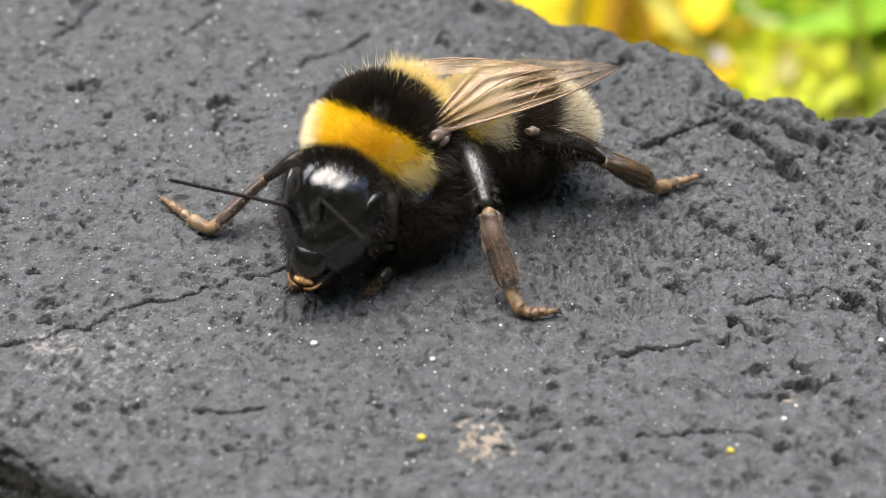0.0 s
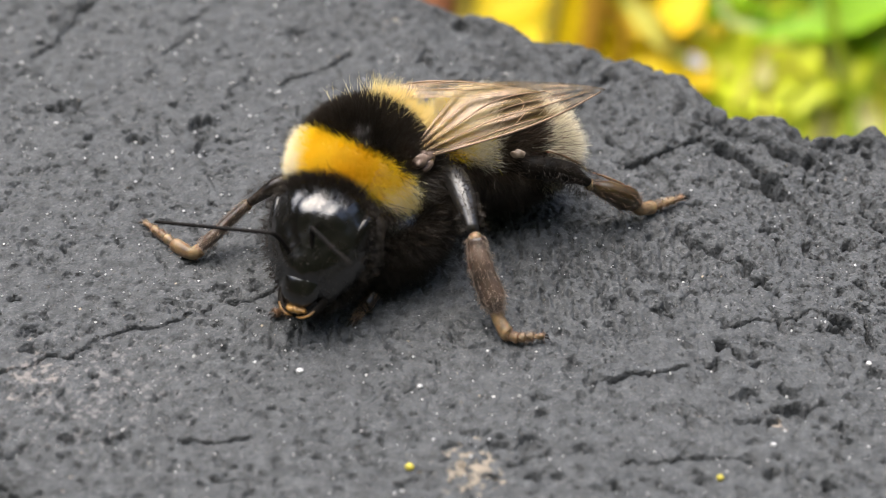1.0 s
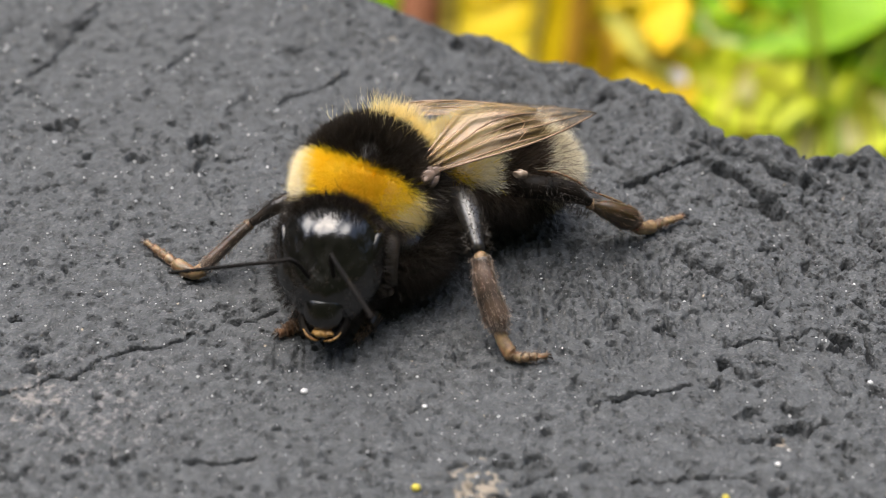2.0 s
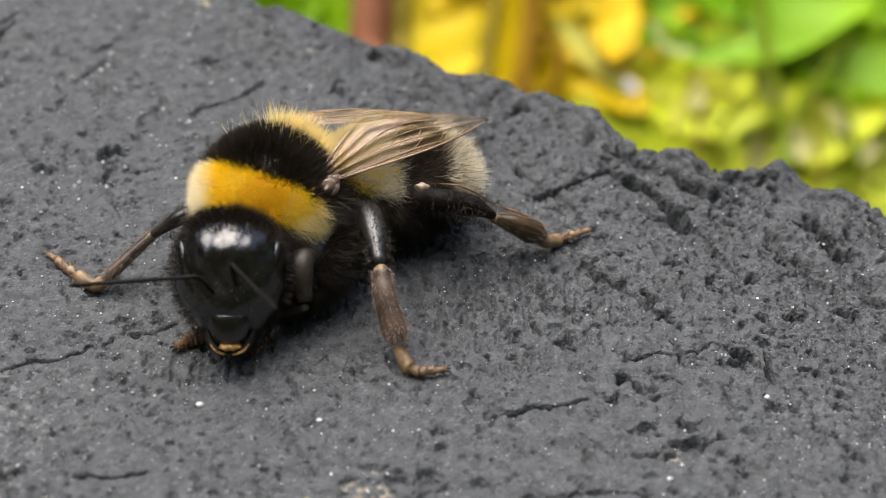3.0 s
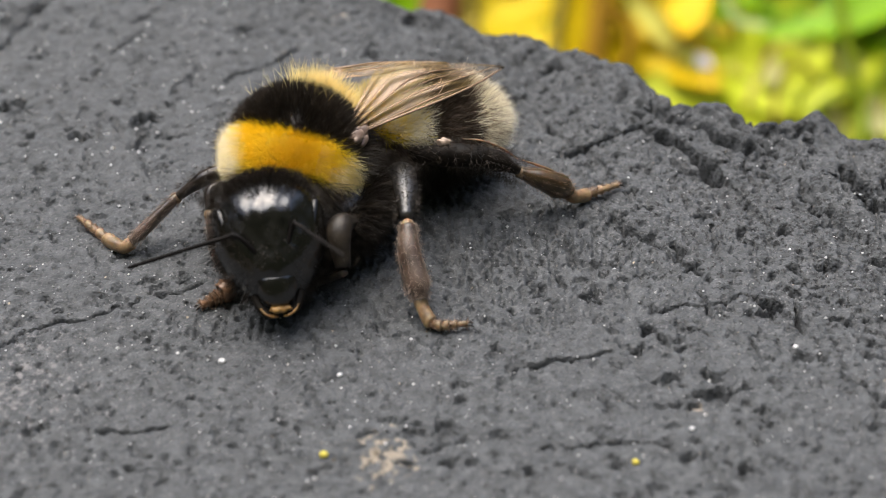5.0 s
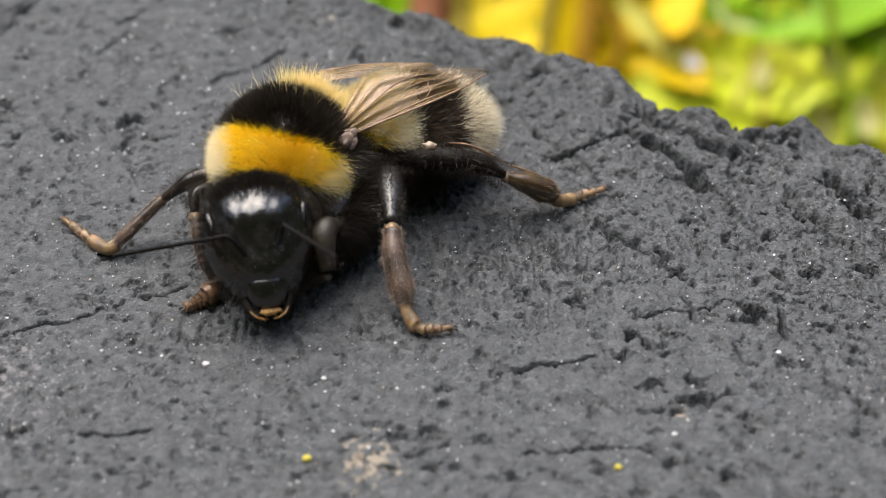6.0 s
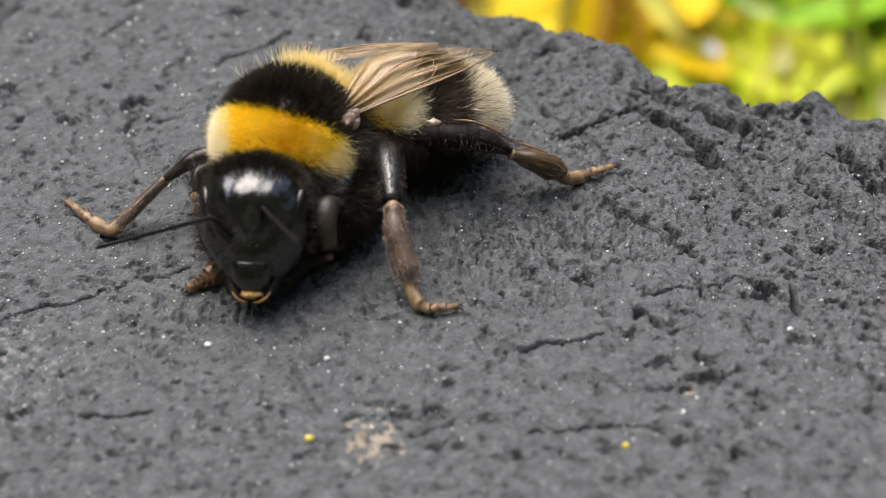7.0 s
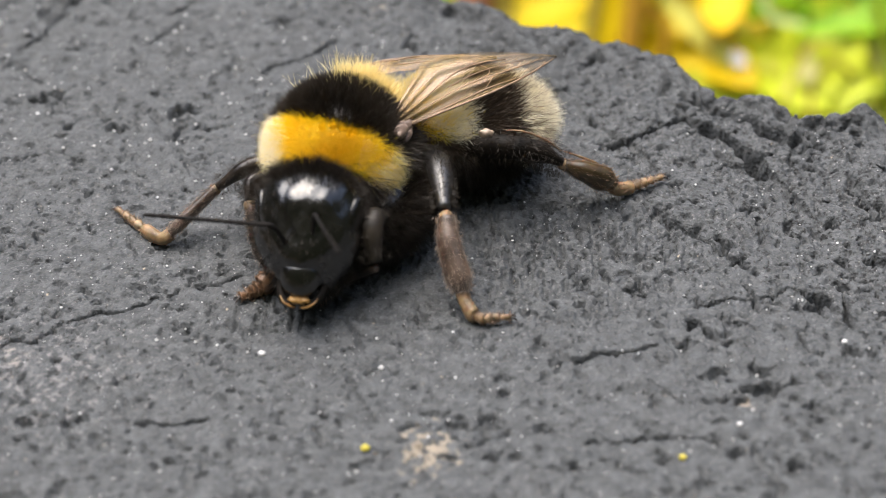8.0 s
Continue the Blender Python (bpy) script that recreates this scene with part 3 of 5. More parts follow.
    crack([(-14.5, 10.6), (-14.0, 11.2), (-13.6, 11.7)], 0.09, 0.30)
    crack([(-11.8, 11.1), (-11.5, 11.7), (-10.8, 12.1), (-9.5, 13.0), (-8.4, 14.6)], 0.10, 0.35)
    crack([(-25.3, 12.8), (-24.3, 12.1), (-23.7, 11.1), (-22.8, 10.4)], 0.11, 0.25)
    crack([(-14.1, -12.8), (-13.5, -12.6), (-12.5, -12.8), (-11.2, -12.5)], 0.09, 0.30)
    crack([(9.8, 6.5), (10.4, 5.6), (11.0, 4.6), (11.6, 3.4), (11.9, 2.7)], 0.36, 0.55)
    crack([(11.6, 7.2), (12.2, 6.4), (12.9, 5.2), (13.6, 4.8)], 0.50, 0.60)
    crack([(5.1, 5.3), (6.6, 5.8), (7.5, 6.1), (8.8, 7.1)], 0.26, 0.50)
    crack([(12.9, 8.5), (13.8, 6.4), (14.6, 4.1)], 0.30, 0.30)
    crack([(6.8, 0.2), (7.9, -1.2), (9.5, -2.7), (10.3, -3.8)], 0.20, 0.25)
    crack([(8.0, -6.1), (9.2, -5.8), (10.4, -5.7), (11.3, -5.5), (11.9, -5.1), (12.6, -5.2)], 0.10, 0.35)
    crack([(10.2, -4.9), (10.3, -5.4), (10.7, -5.7)], 0.10, 0.30)
    crack([(11.8, -7.8), (12.0, -8.6), (12.2, -9.1), (12.7, -9.0)], 0.11, 0.35)
    crack([(9.6, -7.0), (10.3, -7.7)], 0.10, 0.30)
    crack([(5.7, -10.4), (6.3, -11.1), (7.0, -12.0)], 0.11, 0.25)
    crack([(3.2, -13.8), (4.7, -13.6), (5.8, -13.6), (6.8, -13.5), (7.9, -13.9)], 0.10, 0.30)
    crack([(14.1, -5.4), (14.1, -6.5), (14.1, -7.5)], 0.13, 0.35)
    crack([(1.9, -9.6), (3.3, -9.2), (4.9, -8.8), (6.3, -8.5)], 0.11, 0.40)
    crack([(14.3, -3.1), (14.8, -4.5), (15.6, -4.4)], 0.10, 0.25)
    crack([(-24.5, 16.9), (-23.3, 18.4), (-22.0, 20.6)], 0.13, 0.4)
    h -= deep
    soft = h.copy()
    for _ in range(4):
        soft[1:-1] = (soft[:-2] + 2 * soft[1:-1] + soft[2:]) / 4
        soft[:, 1:-1] = (soft[:, :-2] + 2 * soft[:, 1:-1] + soft[:, 2:]) / 4
    # thin blades of paint have long broken off the arris
    h = np.minimum(h, soft + 0.05 + 0.3 * (1 - np.clip(near_edge, 0, 1)))
    calm = np.ones(len(u))
    calm[(u < -34) | (u > 31)] = 0.5
    calm[(u < -59) | (u > 59)] = 0.0
    h *= calm[:, None]
    n3 = np.stack([ACROSS[0] * nrm[:, 0], ACROSS[1] * nrm[:, 0], nrm[:, 1]], -1)
    base = np.stack([ACROSS[0] * sec[:, 0], ACROSS[1] * sec[:, 0], sec[:, 1]], -1)
    v = base[None] + h[..., None] * n3[None]
    # the worn arris bulges and draws back along its length
    bulge = np.interp(u, [-12, 1.0, 3.2, 4.8, 6.2, 8.3, 9.6, 10.6, 12.5, 14.0, 20.0], [0, 0, -1.1, -1.5, -0.6, -0.2, 0.2, 1.1, 0.9, 0.5, 0])
    bulge = bulge[:, None] * np.clip((sec[:, 0] - FAR + 5) / 5, 0, 1)[None] * np.clip((sec[:, 1] + 9) / 6, 0, 1)[None]
    v[..., :2] += bulge[..., None] * ACROSS
    v[..., 0] += (u * ALONG[0])[:, None]
    v[..., 1] += (u * ALONG[1])[:, None]
    nu, ns = len(u), len(arc)
    f = grid_faces(nu, ns)
    ids = np.arange(nu * ns).reshape(nu, ns)
    under = np.stack([ids[:-1, 0], ids[1:, 0], ids[1:, -1], ids[:-1, -1]], -1)
    ends = [ids[0][None, ::1], ids[-1][None, ::-1]]
    ob = put("fence_rail", v.reshape(-1, 3), [f, under, *ends], PAINT)
    tagged(ob, "charcoal-grey painted wooden fence rail, cracked, pitted and crumbling at one edge", "fence rail")
    top = lambda px, py: float(v[np.searchsorted(u, px * ALONG[0] + py * ALONG[1]) - 1, np.searchsorted(arc, px * ACROSS[0] + py * ACROSS[1]) - 1, 2])
    # crumbs of paint and wood that still cling to the worn side
    for k in range(90):
        pu, pv = rng.uniform(-12, 26), FAR - 0.7 - abs(rng.normal(0, 3.2))
        r = 0.07 + 0.18 * rng.random() ** 2.5
        bv, bf = ball((r, r * rng.uniform(0.6, 1.0), r * rng.uniform(0.35, 0.55)), 8, 10)
        bv *= (1 + 0.35 * value_noise(bv[:, 0] + k, bv[:, 1] + bv[:, 2], 0.7 * r, 33))[:, None]
        foot = v[np.searchsorted(u, pu), np.searchsorted(arc, pv)]
        crumb = put("crumb", bv, bf, PAINT, ob)
        crumb.location = (foot + np.array([0, 0, 0.1 * r])) * MM
        crumb.rotation_euler = (rng.uniform(-0.4, 0.4), rng.uniform(-0.4, 0.4), rng.uniform(0, 6))
    return top


TOP = rail()


# ---------------------------------------------------------------- ground
def ground():
    n = 80
    s = np.concatenate([-np.geomspace(60000, 3, n), np.geomspace(3, 60000, n)])
    x, y = np.meshgrid(s, s + 100, indexing="ij")
    near = np.exp(-np.hypot(x, y) / 3000)
    z = -DEEP + 0.2 + near * (2.0 * value_noise(x, y, 60, 31) + 1.0 * value_noise(x, y, 17, 32))
    z = np.where(np.abs(x * ACROSS[0] + y * ACROSS[1] + 5) < 40, np.minimum(z, -DEEP + 0.5), z)
    put("ground", np.stack([x, y, z], -1).reshape(-1, 3), [grid_faces(2 * n, 2 * n)], SOIL, kind="structure")


ground()


def sky_blockers():
    """Plain unseen walls, added to block low sky light; tallest on the near side."""
    for name, (cx, cy), (sx, sy), high in (("blocker_south", (0, -760), (1700, 60), 1800), ("blocker_north", (0, 1600), (1700, 60), 900), ("blocker_west", (-1640, 420), (60, 1119), 900), ("blocker_east", (1640, 420), (60, 1119), 900)):
        v = np.array([(cx + a * sx, cy + b * sy, z) for z in (-DEEP - 40, high) for a, b in ((-1, -1), (1, -1), (1, 1), (-1, 1))], float)
        put(name, v, [np.array([(3, 2, 1, 0), (4, 5, 6, 7), (0, 1, 5, 4), (1, 2, 6, 5), (2, 3, 7, 6), (3, 0, 4, 7)])], BLOCKER, smooth=False, kind="structure")


sky_blockers()


# ---------------------------------------------------------------- the bumblebee
ROOT = np.array([-6.5, -0.5, 0.0])
bee = tagged(new("bumblebee"), "black bumblebee with golden collar and whitish tail standing on rail", "bumblebee")
bee.location = ROOT * MM
RNG = np.random.default_rng(11)


def region(n, semi, keep, rng=RNG, warp=None):
    """Roots and normals of hairs on an ellipsoid, where keep says so."""
    d = directions(n, rng)
    d = d[keep(d[:, 0], d[:, 1], d[:, 2], rng.normal(0, 0.05, len(d)))]
    v = d * np.asarray(semi)
    if warp:
        v = warp(d, v)
    m = d / np.asarray(semi)
    return v, m / np.linalg.norm(m, axis=1, keepdims=True)


def thorax_part():
    semi = (2.75, 2.6, 2.35)
    v, f = ball(semi, 28, 40)
    ob = put("thorax", v, f, CHITIN, bee)
    # the collar: a broad band over the shoulders, its hind edge drawn forward on the back, its ends low on the sides
    hind = lambda y: 0.39 - 0.27 * y * y
    low = lambda x, y: -0.92 + 1.72 * x - 0.45 * np.clip(-y, 0, 1)
    collar = lambda x, y, z, e: (x + 0.7 * e > hind(y)) & (z + 1.2 * e > np.maximum(low(x, y), -0.62)) & (x < 0.95)
    r, m = region(150000, semi, collar)
    # dense down below the longer hairs
    dv, df = ball(np.array(semi) + 0.32, 90, 120)
    mid = dv[df[0]].mean(1) / (np.array(semi) + 0.32)
    wave = 0.05 * np.sin(40 * mid[:, 1]) * np.sin(33 * mid[:, 2])
    keep = (mid[:, 0] + wave > hind(mid[:, 1]) + 0.07) & (mid[:, 2] + wave > np.maximum(low(mid[:, 0], mid[:, 1]), -0.6) + 0.1) & (mid[:, 0] < 0.9) & (np.abs(mid[:, 1]) < 0.62)
    put("collar_down", dv, [df[0][keep]], HAIR_YELLOW, ob, "dense golden down below the collar fur")
    ends = (mid[:, 0] + wave > hind(mid[:, 1]) + 0.07) & (mid[:, 2] + wave > np.maximum(low(mid[:, 0], mid[:, 1]), -0.6) + 0.1) & (mid[:, 0] < 0.9) & ~keep
    put("collar_end_down", dv, [df[0][ends]], HAIR_STRAW, ob, "dense pale down at the ends of the collar")
    z = r[:, 2] / semi[2]
    end = np.where(r[:, 1] < 0, np.clip((-r[:, 1] - 0.95) / 0.7, 0, 0.97) * np.clip((0.80 - z) / 0.4, 0, 1), np.clip((r[:, 1] - 1.72) / 0.6, 0.0, 0.9) * np.clip((0.42 - z) / 0.4, 0, 1))
    pale = RNG.random(len(r)) < end
    white = pale & (RNG.random(len(r)) < np.where(r[:, 1] < 0, 0.8, 0.3))
    pale &= ~white
    hairs("collar_fur", r[~pale & ~white], m[~pale & ~white], 0.62, 0.008, HAIR_YELLOW, ob, "golden-yellow collar fur", RNG, (0.08, 0, 0.0), 0.13, curl=0.14)
    hairs("collar_tip_fur", r[white], m[white], 0.72, 0.009, HAIR_WHITE, ob, "cream fur at the collar's ends", RNG, (0.10, 0, -0.1), 0.16)
    hairs("collar_edge_fur", r[pale], m[pale], 0.8, 0.009, HAIR_STRAW, ob, "pale straw fur at the ends of the collar", RNG, (-0.05, 0, -0.2), 0.16)
    r, m = region(80000, semi, lambda x, y, z, e: (x + e > np.where(y > -0.25, -0.72, -0.95)) & (x + 0.7 * e <= hind(y)) & (z > 0.0) & ((x - 0.1) ** 2 + (y - 0.12) ** 2 + e > 0.012))
    hairs("back_fur", r, m, 0.60, 0.010, HAIR_BLACK, ob, "black fur between the wings", RNG, (-0.12, 0, 0), 0.18)
    r, m = region(34000, semi, lambda x, y, z, e: (x + e <= -0.68) & (z > 0.0) & (x > -0.97) & (y + e > -0.3))
    hairs("rear_fur", r, m, 1.22, 0.011, HAIR_STRAW, ob, "pale yellow fringe behind the wings", RNG, (-0.1, 0, 0.3), 0.24)
    r, m = region(46000, semi, lambda x, y, z, e: ((z + e < 0.12) | ((x > hind(y)) & (z < 0.6))) & ~collar(x, y, z, e) & (x > -0.9))
    hairs("side_fur", r, m, 1.35, 0.012, HAIR_BLACK, ob, "brown-black fur on the flanks", RNG, (-0.1, 0, -0.35), 0.28)
    r, m = region(900, semi, lambda x, y, z, e: (x < -0.35) & (z > 0.4))
    hairs("guard_hair", r, m, 1.35, 0.009, HAIR_STRAW, ob, "long pale guard hairs on the back", RNG, (-0.1, 0, 0.2), 0.2)
    # underside swollen beyond the body to stand for the shade below it
    under, low_by = (2.6, 2.5, 1.65), np.array([0.9, 1.2, -1.85])
    v, f = ball(under, 24, 32)
    chest = put("chest", v + low_by, f, CHITIN, ob, "black hairy underside, enlarged to deepen the shade below")
    r, m = region(30000, under, lambda x, y, z, e: z < 0.55)
    hairs("chest_fur", r + low_by, m, 1.15, 0.012, HAIR_DARK, chest, "long black fur, darkened for shade", RNG, (0, 0.1, -0.15), 0.35)
    return ob


def abdomen_part():
    semi = (3.3, 2.35, 2.1)

    def warp(d, v):
        k = 1 - 0.25 * np.clip(-d[:, 0], 0, 1) ** 2
        step = 0.06 * ((d[:, 0] * 3.2 + 0.3) % 1.0 - 0.5)
        return v * np.stack([np.ones(len(d)), k + step, k + step], -1)

    v, f = ball(semi, 60, 44, warp)
    ob = put("abdomen", v, f, CHITIN, bee)
    r, m = region(84000, semi, lambda x, y, z, e: (x + e > 0.17) & (x < 0.9) & (z + e > 0.30), warp=warp)
    tip = RNG.random(len(r)) < np.clip(1.6 - (r[:, 0] - 0.55) / 1.1, 0.12, 0.94)
    tip |= ((r[:, 2] > 1.55) | ((r[:, 0] > 1.7) & (r[:, 2] > 0.9))) & (RNG.random(len(r)) < 0.8)
    hairs("belt_fur", r[~tip], m[~tip], 0.72, 0.014, HAIR_YELLOW, ob, "yellow fur belt", RNG, (-0.55, 0, 0.05), 0.2)
    hairs("belt_edge_fur", r[tip], m[tip], 0.75, 0.012, HAIR_WHITE, ob, "whitish fringe of the belt", RNG, (-0.7, 0, 0), 0.2)
    r, m = region(34000, semi, lambda x, y, z, e: ((x + e <= 0.19) | (z + e < 0.38)) & (x + e > -0.60) & (z > -0.2), warp=warp)
    hairs("middle_fur", r, m, 0.7, 0.014, HAIR_SMOKE, ob, "smoky dark fur on the middle of the abdomen", RNG, (-0.5, 0, 0), 0.22)
    r, m = region(46000, semi, lambda x, y, z, e: (x + 1.4 * e <= -0.56) & (z + e > -0.30), warp=warp)
    dim = RNG.random(len(r)) < 0.30
    hairs("tail_under_fur", r[dim], m[dim], 0.95, 0.013, HAIR_BROWN, ob, "brown-grey hairs among the tail fur", RNG, (-0.45, 0, -0.1), 0.26)
    r, m = r[~dim], m[~dim]
    hairs("tail_fur", r, m, 1.0, 0.012, HAIR_WHITE, ob, "off-white tail fur", RNG, (-0.45, 0, -0.1), 0.24)
    # belly hair takes the darker black for the shade under the body
    r, m = region(30000, semi, lambda x, y, z, e: (z + e < 0.05) & (x > -0.85) & ~((x < -0.56) & (z > -0.30)), warp=warp)
    hairs("belly_fur", r, m, 0.95, 0.012, HAIR_DARK, ob, "black fur under the belly, darkened for shade", RNG, (-0.2, 0.1, -0.5), 0.28)
    return ob


def head_part():
    semi = (1.75, 2.3, 2.75)

    def warp(d, v):
        # broad, rather square crown; the face narrows to the mouth
        k = (1 - 0.30 * np.clip(-d[:, 2] - 0.05, 0, 1)) * (1 + 0.16 * np.clip(d[:, 2], 0, 1) ** 1.5)
        out = v * np.stack([np.where(d[:, 0] > 0, 1.0, 0.75), k, np.ones(len(d))], -1)
        front = d[:, 0] > 0
        out[:, 0] += 0.22 * np.exp(-((d[:, 2] + 0.25) / 0.25) ** 2 - (d[:, 1] / 0.4) ** 2) * front
        out[:, 0] += 0.22 * np.exp(-((d[:, 2] - 0.62) / 0.22) ** 2 - (d[:, 1] / 0.55) ** 4) * front
        out *= (1 + 0.012 * np.sin(11 * d[:, 1] + 1) * np.sin(9 * d[:, 2]) + 0.008 * np.sin(23 * d[:, 1]) * np.cos(19 * d[:, 2]))[:, None]
        for y in (-0.30, 0.0, 0.26):
            out[:, 0] -= 0.06 * np.exp(-((d[:, 1] - y) / 0.035) ** 2) * front * np.clip((d[:, 2] - 0.25) / 0.2, 0, 1)
        return out

    v, f = ball(semi, 56, 72, warp)
    ob = put("head", v, f, CHITIN, bee)
    for s, turn in ((1, -0.2), (-1, 0.2)):
        v, f = ball((0.95, 0.48, 1.75), 30, 30)
        v = v @ np.array([[math.cos(turn), math.sin(turn), 0], [-math.sin(turn), math.cos(turn), 0], [0, 0, 1]])
        v += np.array([0.15, s * 1.72, 0.05]) - np.outer(v[:, 2], np.array([0, -s * 0.16, 0]))
        put("eye", v, f, EYE, ob, "black compound eye")
    v, f = ball((0.6, 0.85, 1.0), 28, 36, lambda d, p: p * (1 - 0.12 * np.exp(-((d[:, 2:] - 0.55) / 0.12) ** 2)))
    put("clypeus", v + np.array([1.22, 0, -1.45]), f, CHITIN, ob, "glossy black face plate")
    for s in (1, -1):
        a = tube([(0.75, s * 0.95, -1.95), (1.10, s * 0.80, -2.35), (1.30, s * 0.52, -2.62), (1.34, s * 0.12, -2.74)], [0.24, 0.2, 0.15, 0.06], 12, 8, 0.7)[:2]
        jaw = put("mandible", *a, LEG_MATT, ob, "black mandible with a golden edge")
        b = tube([(1.32, s * 0.78, -2.36), (1.44, s * 0.60, -2.58), (1.46, s * 0.34, -2.72), (1.42, s * 0.1, -2.76)], [0.03, 0.055, 0.06, 0.03], 10, 8)[:2]
        put("tip", *b, GOLD, jaw, "golden-brown edge")
    v, f = ball((0.22, 0.46, 0.17), 20, 28, lambda d, p: p * (1 + 0.12 * np.sin(9 * d[:, 1:2] + 2 * d[:, 2:])))
    put("labrum", v + np.array([1.42, 0, -2.46]), f, GOLD, ob, "golden upper lip")
    for y, z in ((0, 1.55), (0.36, 1.82), (-0.36, 1.82)):
        v, f = ball((0.13, 0.15, 0.13), 10, 12)
        put("ocellus", v + np.array([1.36 - 0.12 * (z > 1.6) - 0.1, y, z]), f, EYE, ob, "small shiny simple eye")
    r, m = region(16000, semi, lambda x, y, z, e: (z + e > 0.80) & (x < 0.55), warp=warp)
    hairs("crown_fur", r, m, 0.55, 0.011, HAIR_DARK, ob, "black fur on the crown", RNG, (0.1, 0, 0.15), 0.25)
    r, m = region(6000, semi, lambda x, y, z, e: (x < 0.25) & (z < 0.8) & (np.abs(y) > 0.3), warp=warp)
    hairs("cheek_fur", r, m, 0.5, 0.012, HAIR_DARK, ob, "black fur on the cheeks", RNG, (0, 0, -0.3), 0.35)
    r, m = region(1500, semi, lambda x, y, z, e: (x > 0.35) & (z + e < 0.12) & (z > -0.85) & ((np.abs(y) > 0.34) | (z > -0.22)) & (np.abs(y) < 0.7), warp=warp)
    hairs("face_fur", r, m, 0.28, 0.010, HAIR_DARK, ob, "short black hair on the face", RNG, (0, 0, -0.4), 0.35)
    return ob


def antenna_part(head, side):
    """Scape along x to the elbow, then a whip of short joints along -y (right) or +y (left), tip first down x."""
    pts = [(0, 0, 0), (0.6, 0, 0.02), (1.3, 0, 0.05), (1.65, side * 0.15, 0.05)]
    radii = [0.11, 0.09, 0.10, 0.10]
    start, step = np.array([1.65, side * 0.22, 0.05]), np.array([0.06, side * 0.475, 0.0])
    for k in range(11):
        for q, r in ((0.06, 0.072), (0.25, 0.088), (0.80, 0.090 - 0.002 * k)):
            pts.append(tuple(start + step * (k + q))), radii.append(r)
    pts.append(tuple(start + step * 11.1)), radii.append(0.05)
    v, f, _ = tube(pts, radii, 10, 3)
    return put("antenna", v, f, FEELER, head, "thin elbowed black antenna")


def leg_part(femur, tibia, tarsus, r_femur=0.42, r_tibia=(0.28, 0.55), tib_mat=None, flat=0.7, hair=900, tib_hair=None, thigh_hair=900, thigh=None, foot_mat=None, thick=None, knee_size=0.27, knee_mat=None, stout=1.0, broad=0.8):
    """Thigh and shin pivot at the ankle; the jointed foot stays on the wood. All points in world mm."""
    ankle = np.array(tibia[-1], float)
    fem = np.array(femur, float) - ankle
    tib = np.array(tibia, float) - ankle
    v, f, _ = tube(fem, thick or [0.28, r_femur, r_femur * 0.95, 0.25], 18, 8, broad, (0.3, -0.5, 0.8))
    leg = put("leg", v, f, thigh or LEG_DARK, bee, "black leg with a brown shin")
    leg.location = (ankle - ROOT) * MM
    rad = np.interp(np.linspace(0, 1, len(tib)), [0, 0.25, 0.8, 1], [r_tibia[0], (r_tibia[0] + r_tibia[1]) / 2, r_tibia[1], r_tibia[1] * 0.6])
    v, f, m = tube(tib, rad, 14, 8, flat, (0.3, -0.5, 0.8))
    put("tibia", v, f, tib_mat or LEG_BROWN, leg, "brown hairy shin")
    pick = RNG.integers(0, len(v), hair)
    down = tib[-1] - tib[0]
    down = down / np.linalg.norm(down)
    hairs("shin_hair", v[pick] + RNG.normal(0, 0.05, (hair, 3)), m[pick], 0.15, 0.006, tib_hair or HAIR_GREY, leg, "brown bristles", RNG, down * 0.9, 0.3)
    v, f, m = tube(fem, [r_femur] * len(fem), 14, 8, 0.8, (0.3, -0.5, 0.8))
    pick = RNG.integers(0, len(v), thigh_hair)
    hairs("thigh_hair", v[pick], m[pick], 0.38, 0.008, HAIR_BLACK, leg, "black bristles", RNG, (0, 0, -0.5), 0.5)
    knee = ball((knee_size,) * 3, 10, 12)
    put("knee", knee[0] + tib[0], knee[1], knee_mat or TARSUS, leg, "amber knee joint")
    # the foot: a long first joint, four short ones, two claws
    t = np.array(tarsus, float)
    line, _ = smooth_line(t, np.ones(len(t)), 12)
    at = np.r_[0, np.cumsum(np.linalg.norm(np.diff(line, axis=0), axis=1))]
    cut = np.array([0, 0.44, 0.58, 0.70, 0.82, 1.0]) * at[-1]
    pos = lambda s: np.array([np.interp(s, at, line[:, k]) for k in range(3)])
    pieces = []
    for k, (a, b) in enumerate(zip(cut[:-1], cut[1:])):
        p = [pos(a), pos(a + 0.3 * (b - a)), pos(a + 0.85 * (b - a)), pos(b)]
        w = (0.34, 0.25, 0.22, 0.2, 0.15)[k] * stout
        pieces.append(tube(p, [w * (0.62 if k else 0.95), w * (0.8 if k else 0.9), w, w * 0.7], 10, 4, 0.9)[:2])
    foot_line = np.concatenate([p[0] for p in pieces])
    v, f = join(*pieces)
    foot = put("tarsus", v - ROOT, f, foot_mat or TARSUS, bee, "brown jointed foot" if foot_mat else "amber jointed foot")
    end = pos(at[-1])
    way = pos(at[-1]) - pos(at[-1] * 0.85)
    way /= np.linalg.norm(way)
    side = np.cross(way, (0, 0, 1))
    for s in (1, -1):
        c = tube([end - way * 0.05, end + way * 0.14 + side * s * 0.10, end + way * 0.26 + side * s * 0.13 - np.array([0, 0, 0.12])], [0.06, 0.05, 0.015], 8, 5)[:2]
        put("claw", c[0] - ROOT, c[1], LEG_DARK, foot, "dark hooked claw")
    pick = RNG.integers(0, len(foot_line), 420)
    hairs("foot_hair", foot_line[pick] - ROOT, directions(420, RNG), 0.2, 0.009, HAIR_BROWN, foot, "fine brown bristles", RNG, way * 0.7, 0.2)
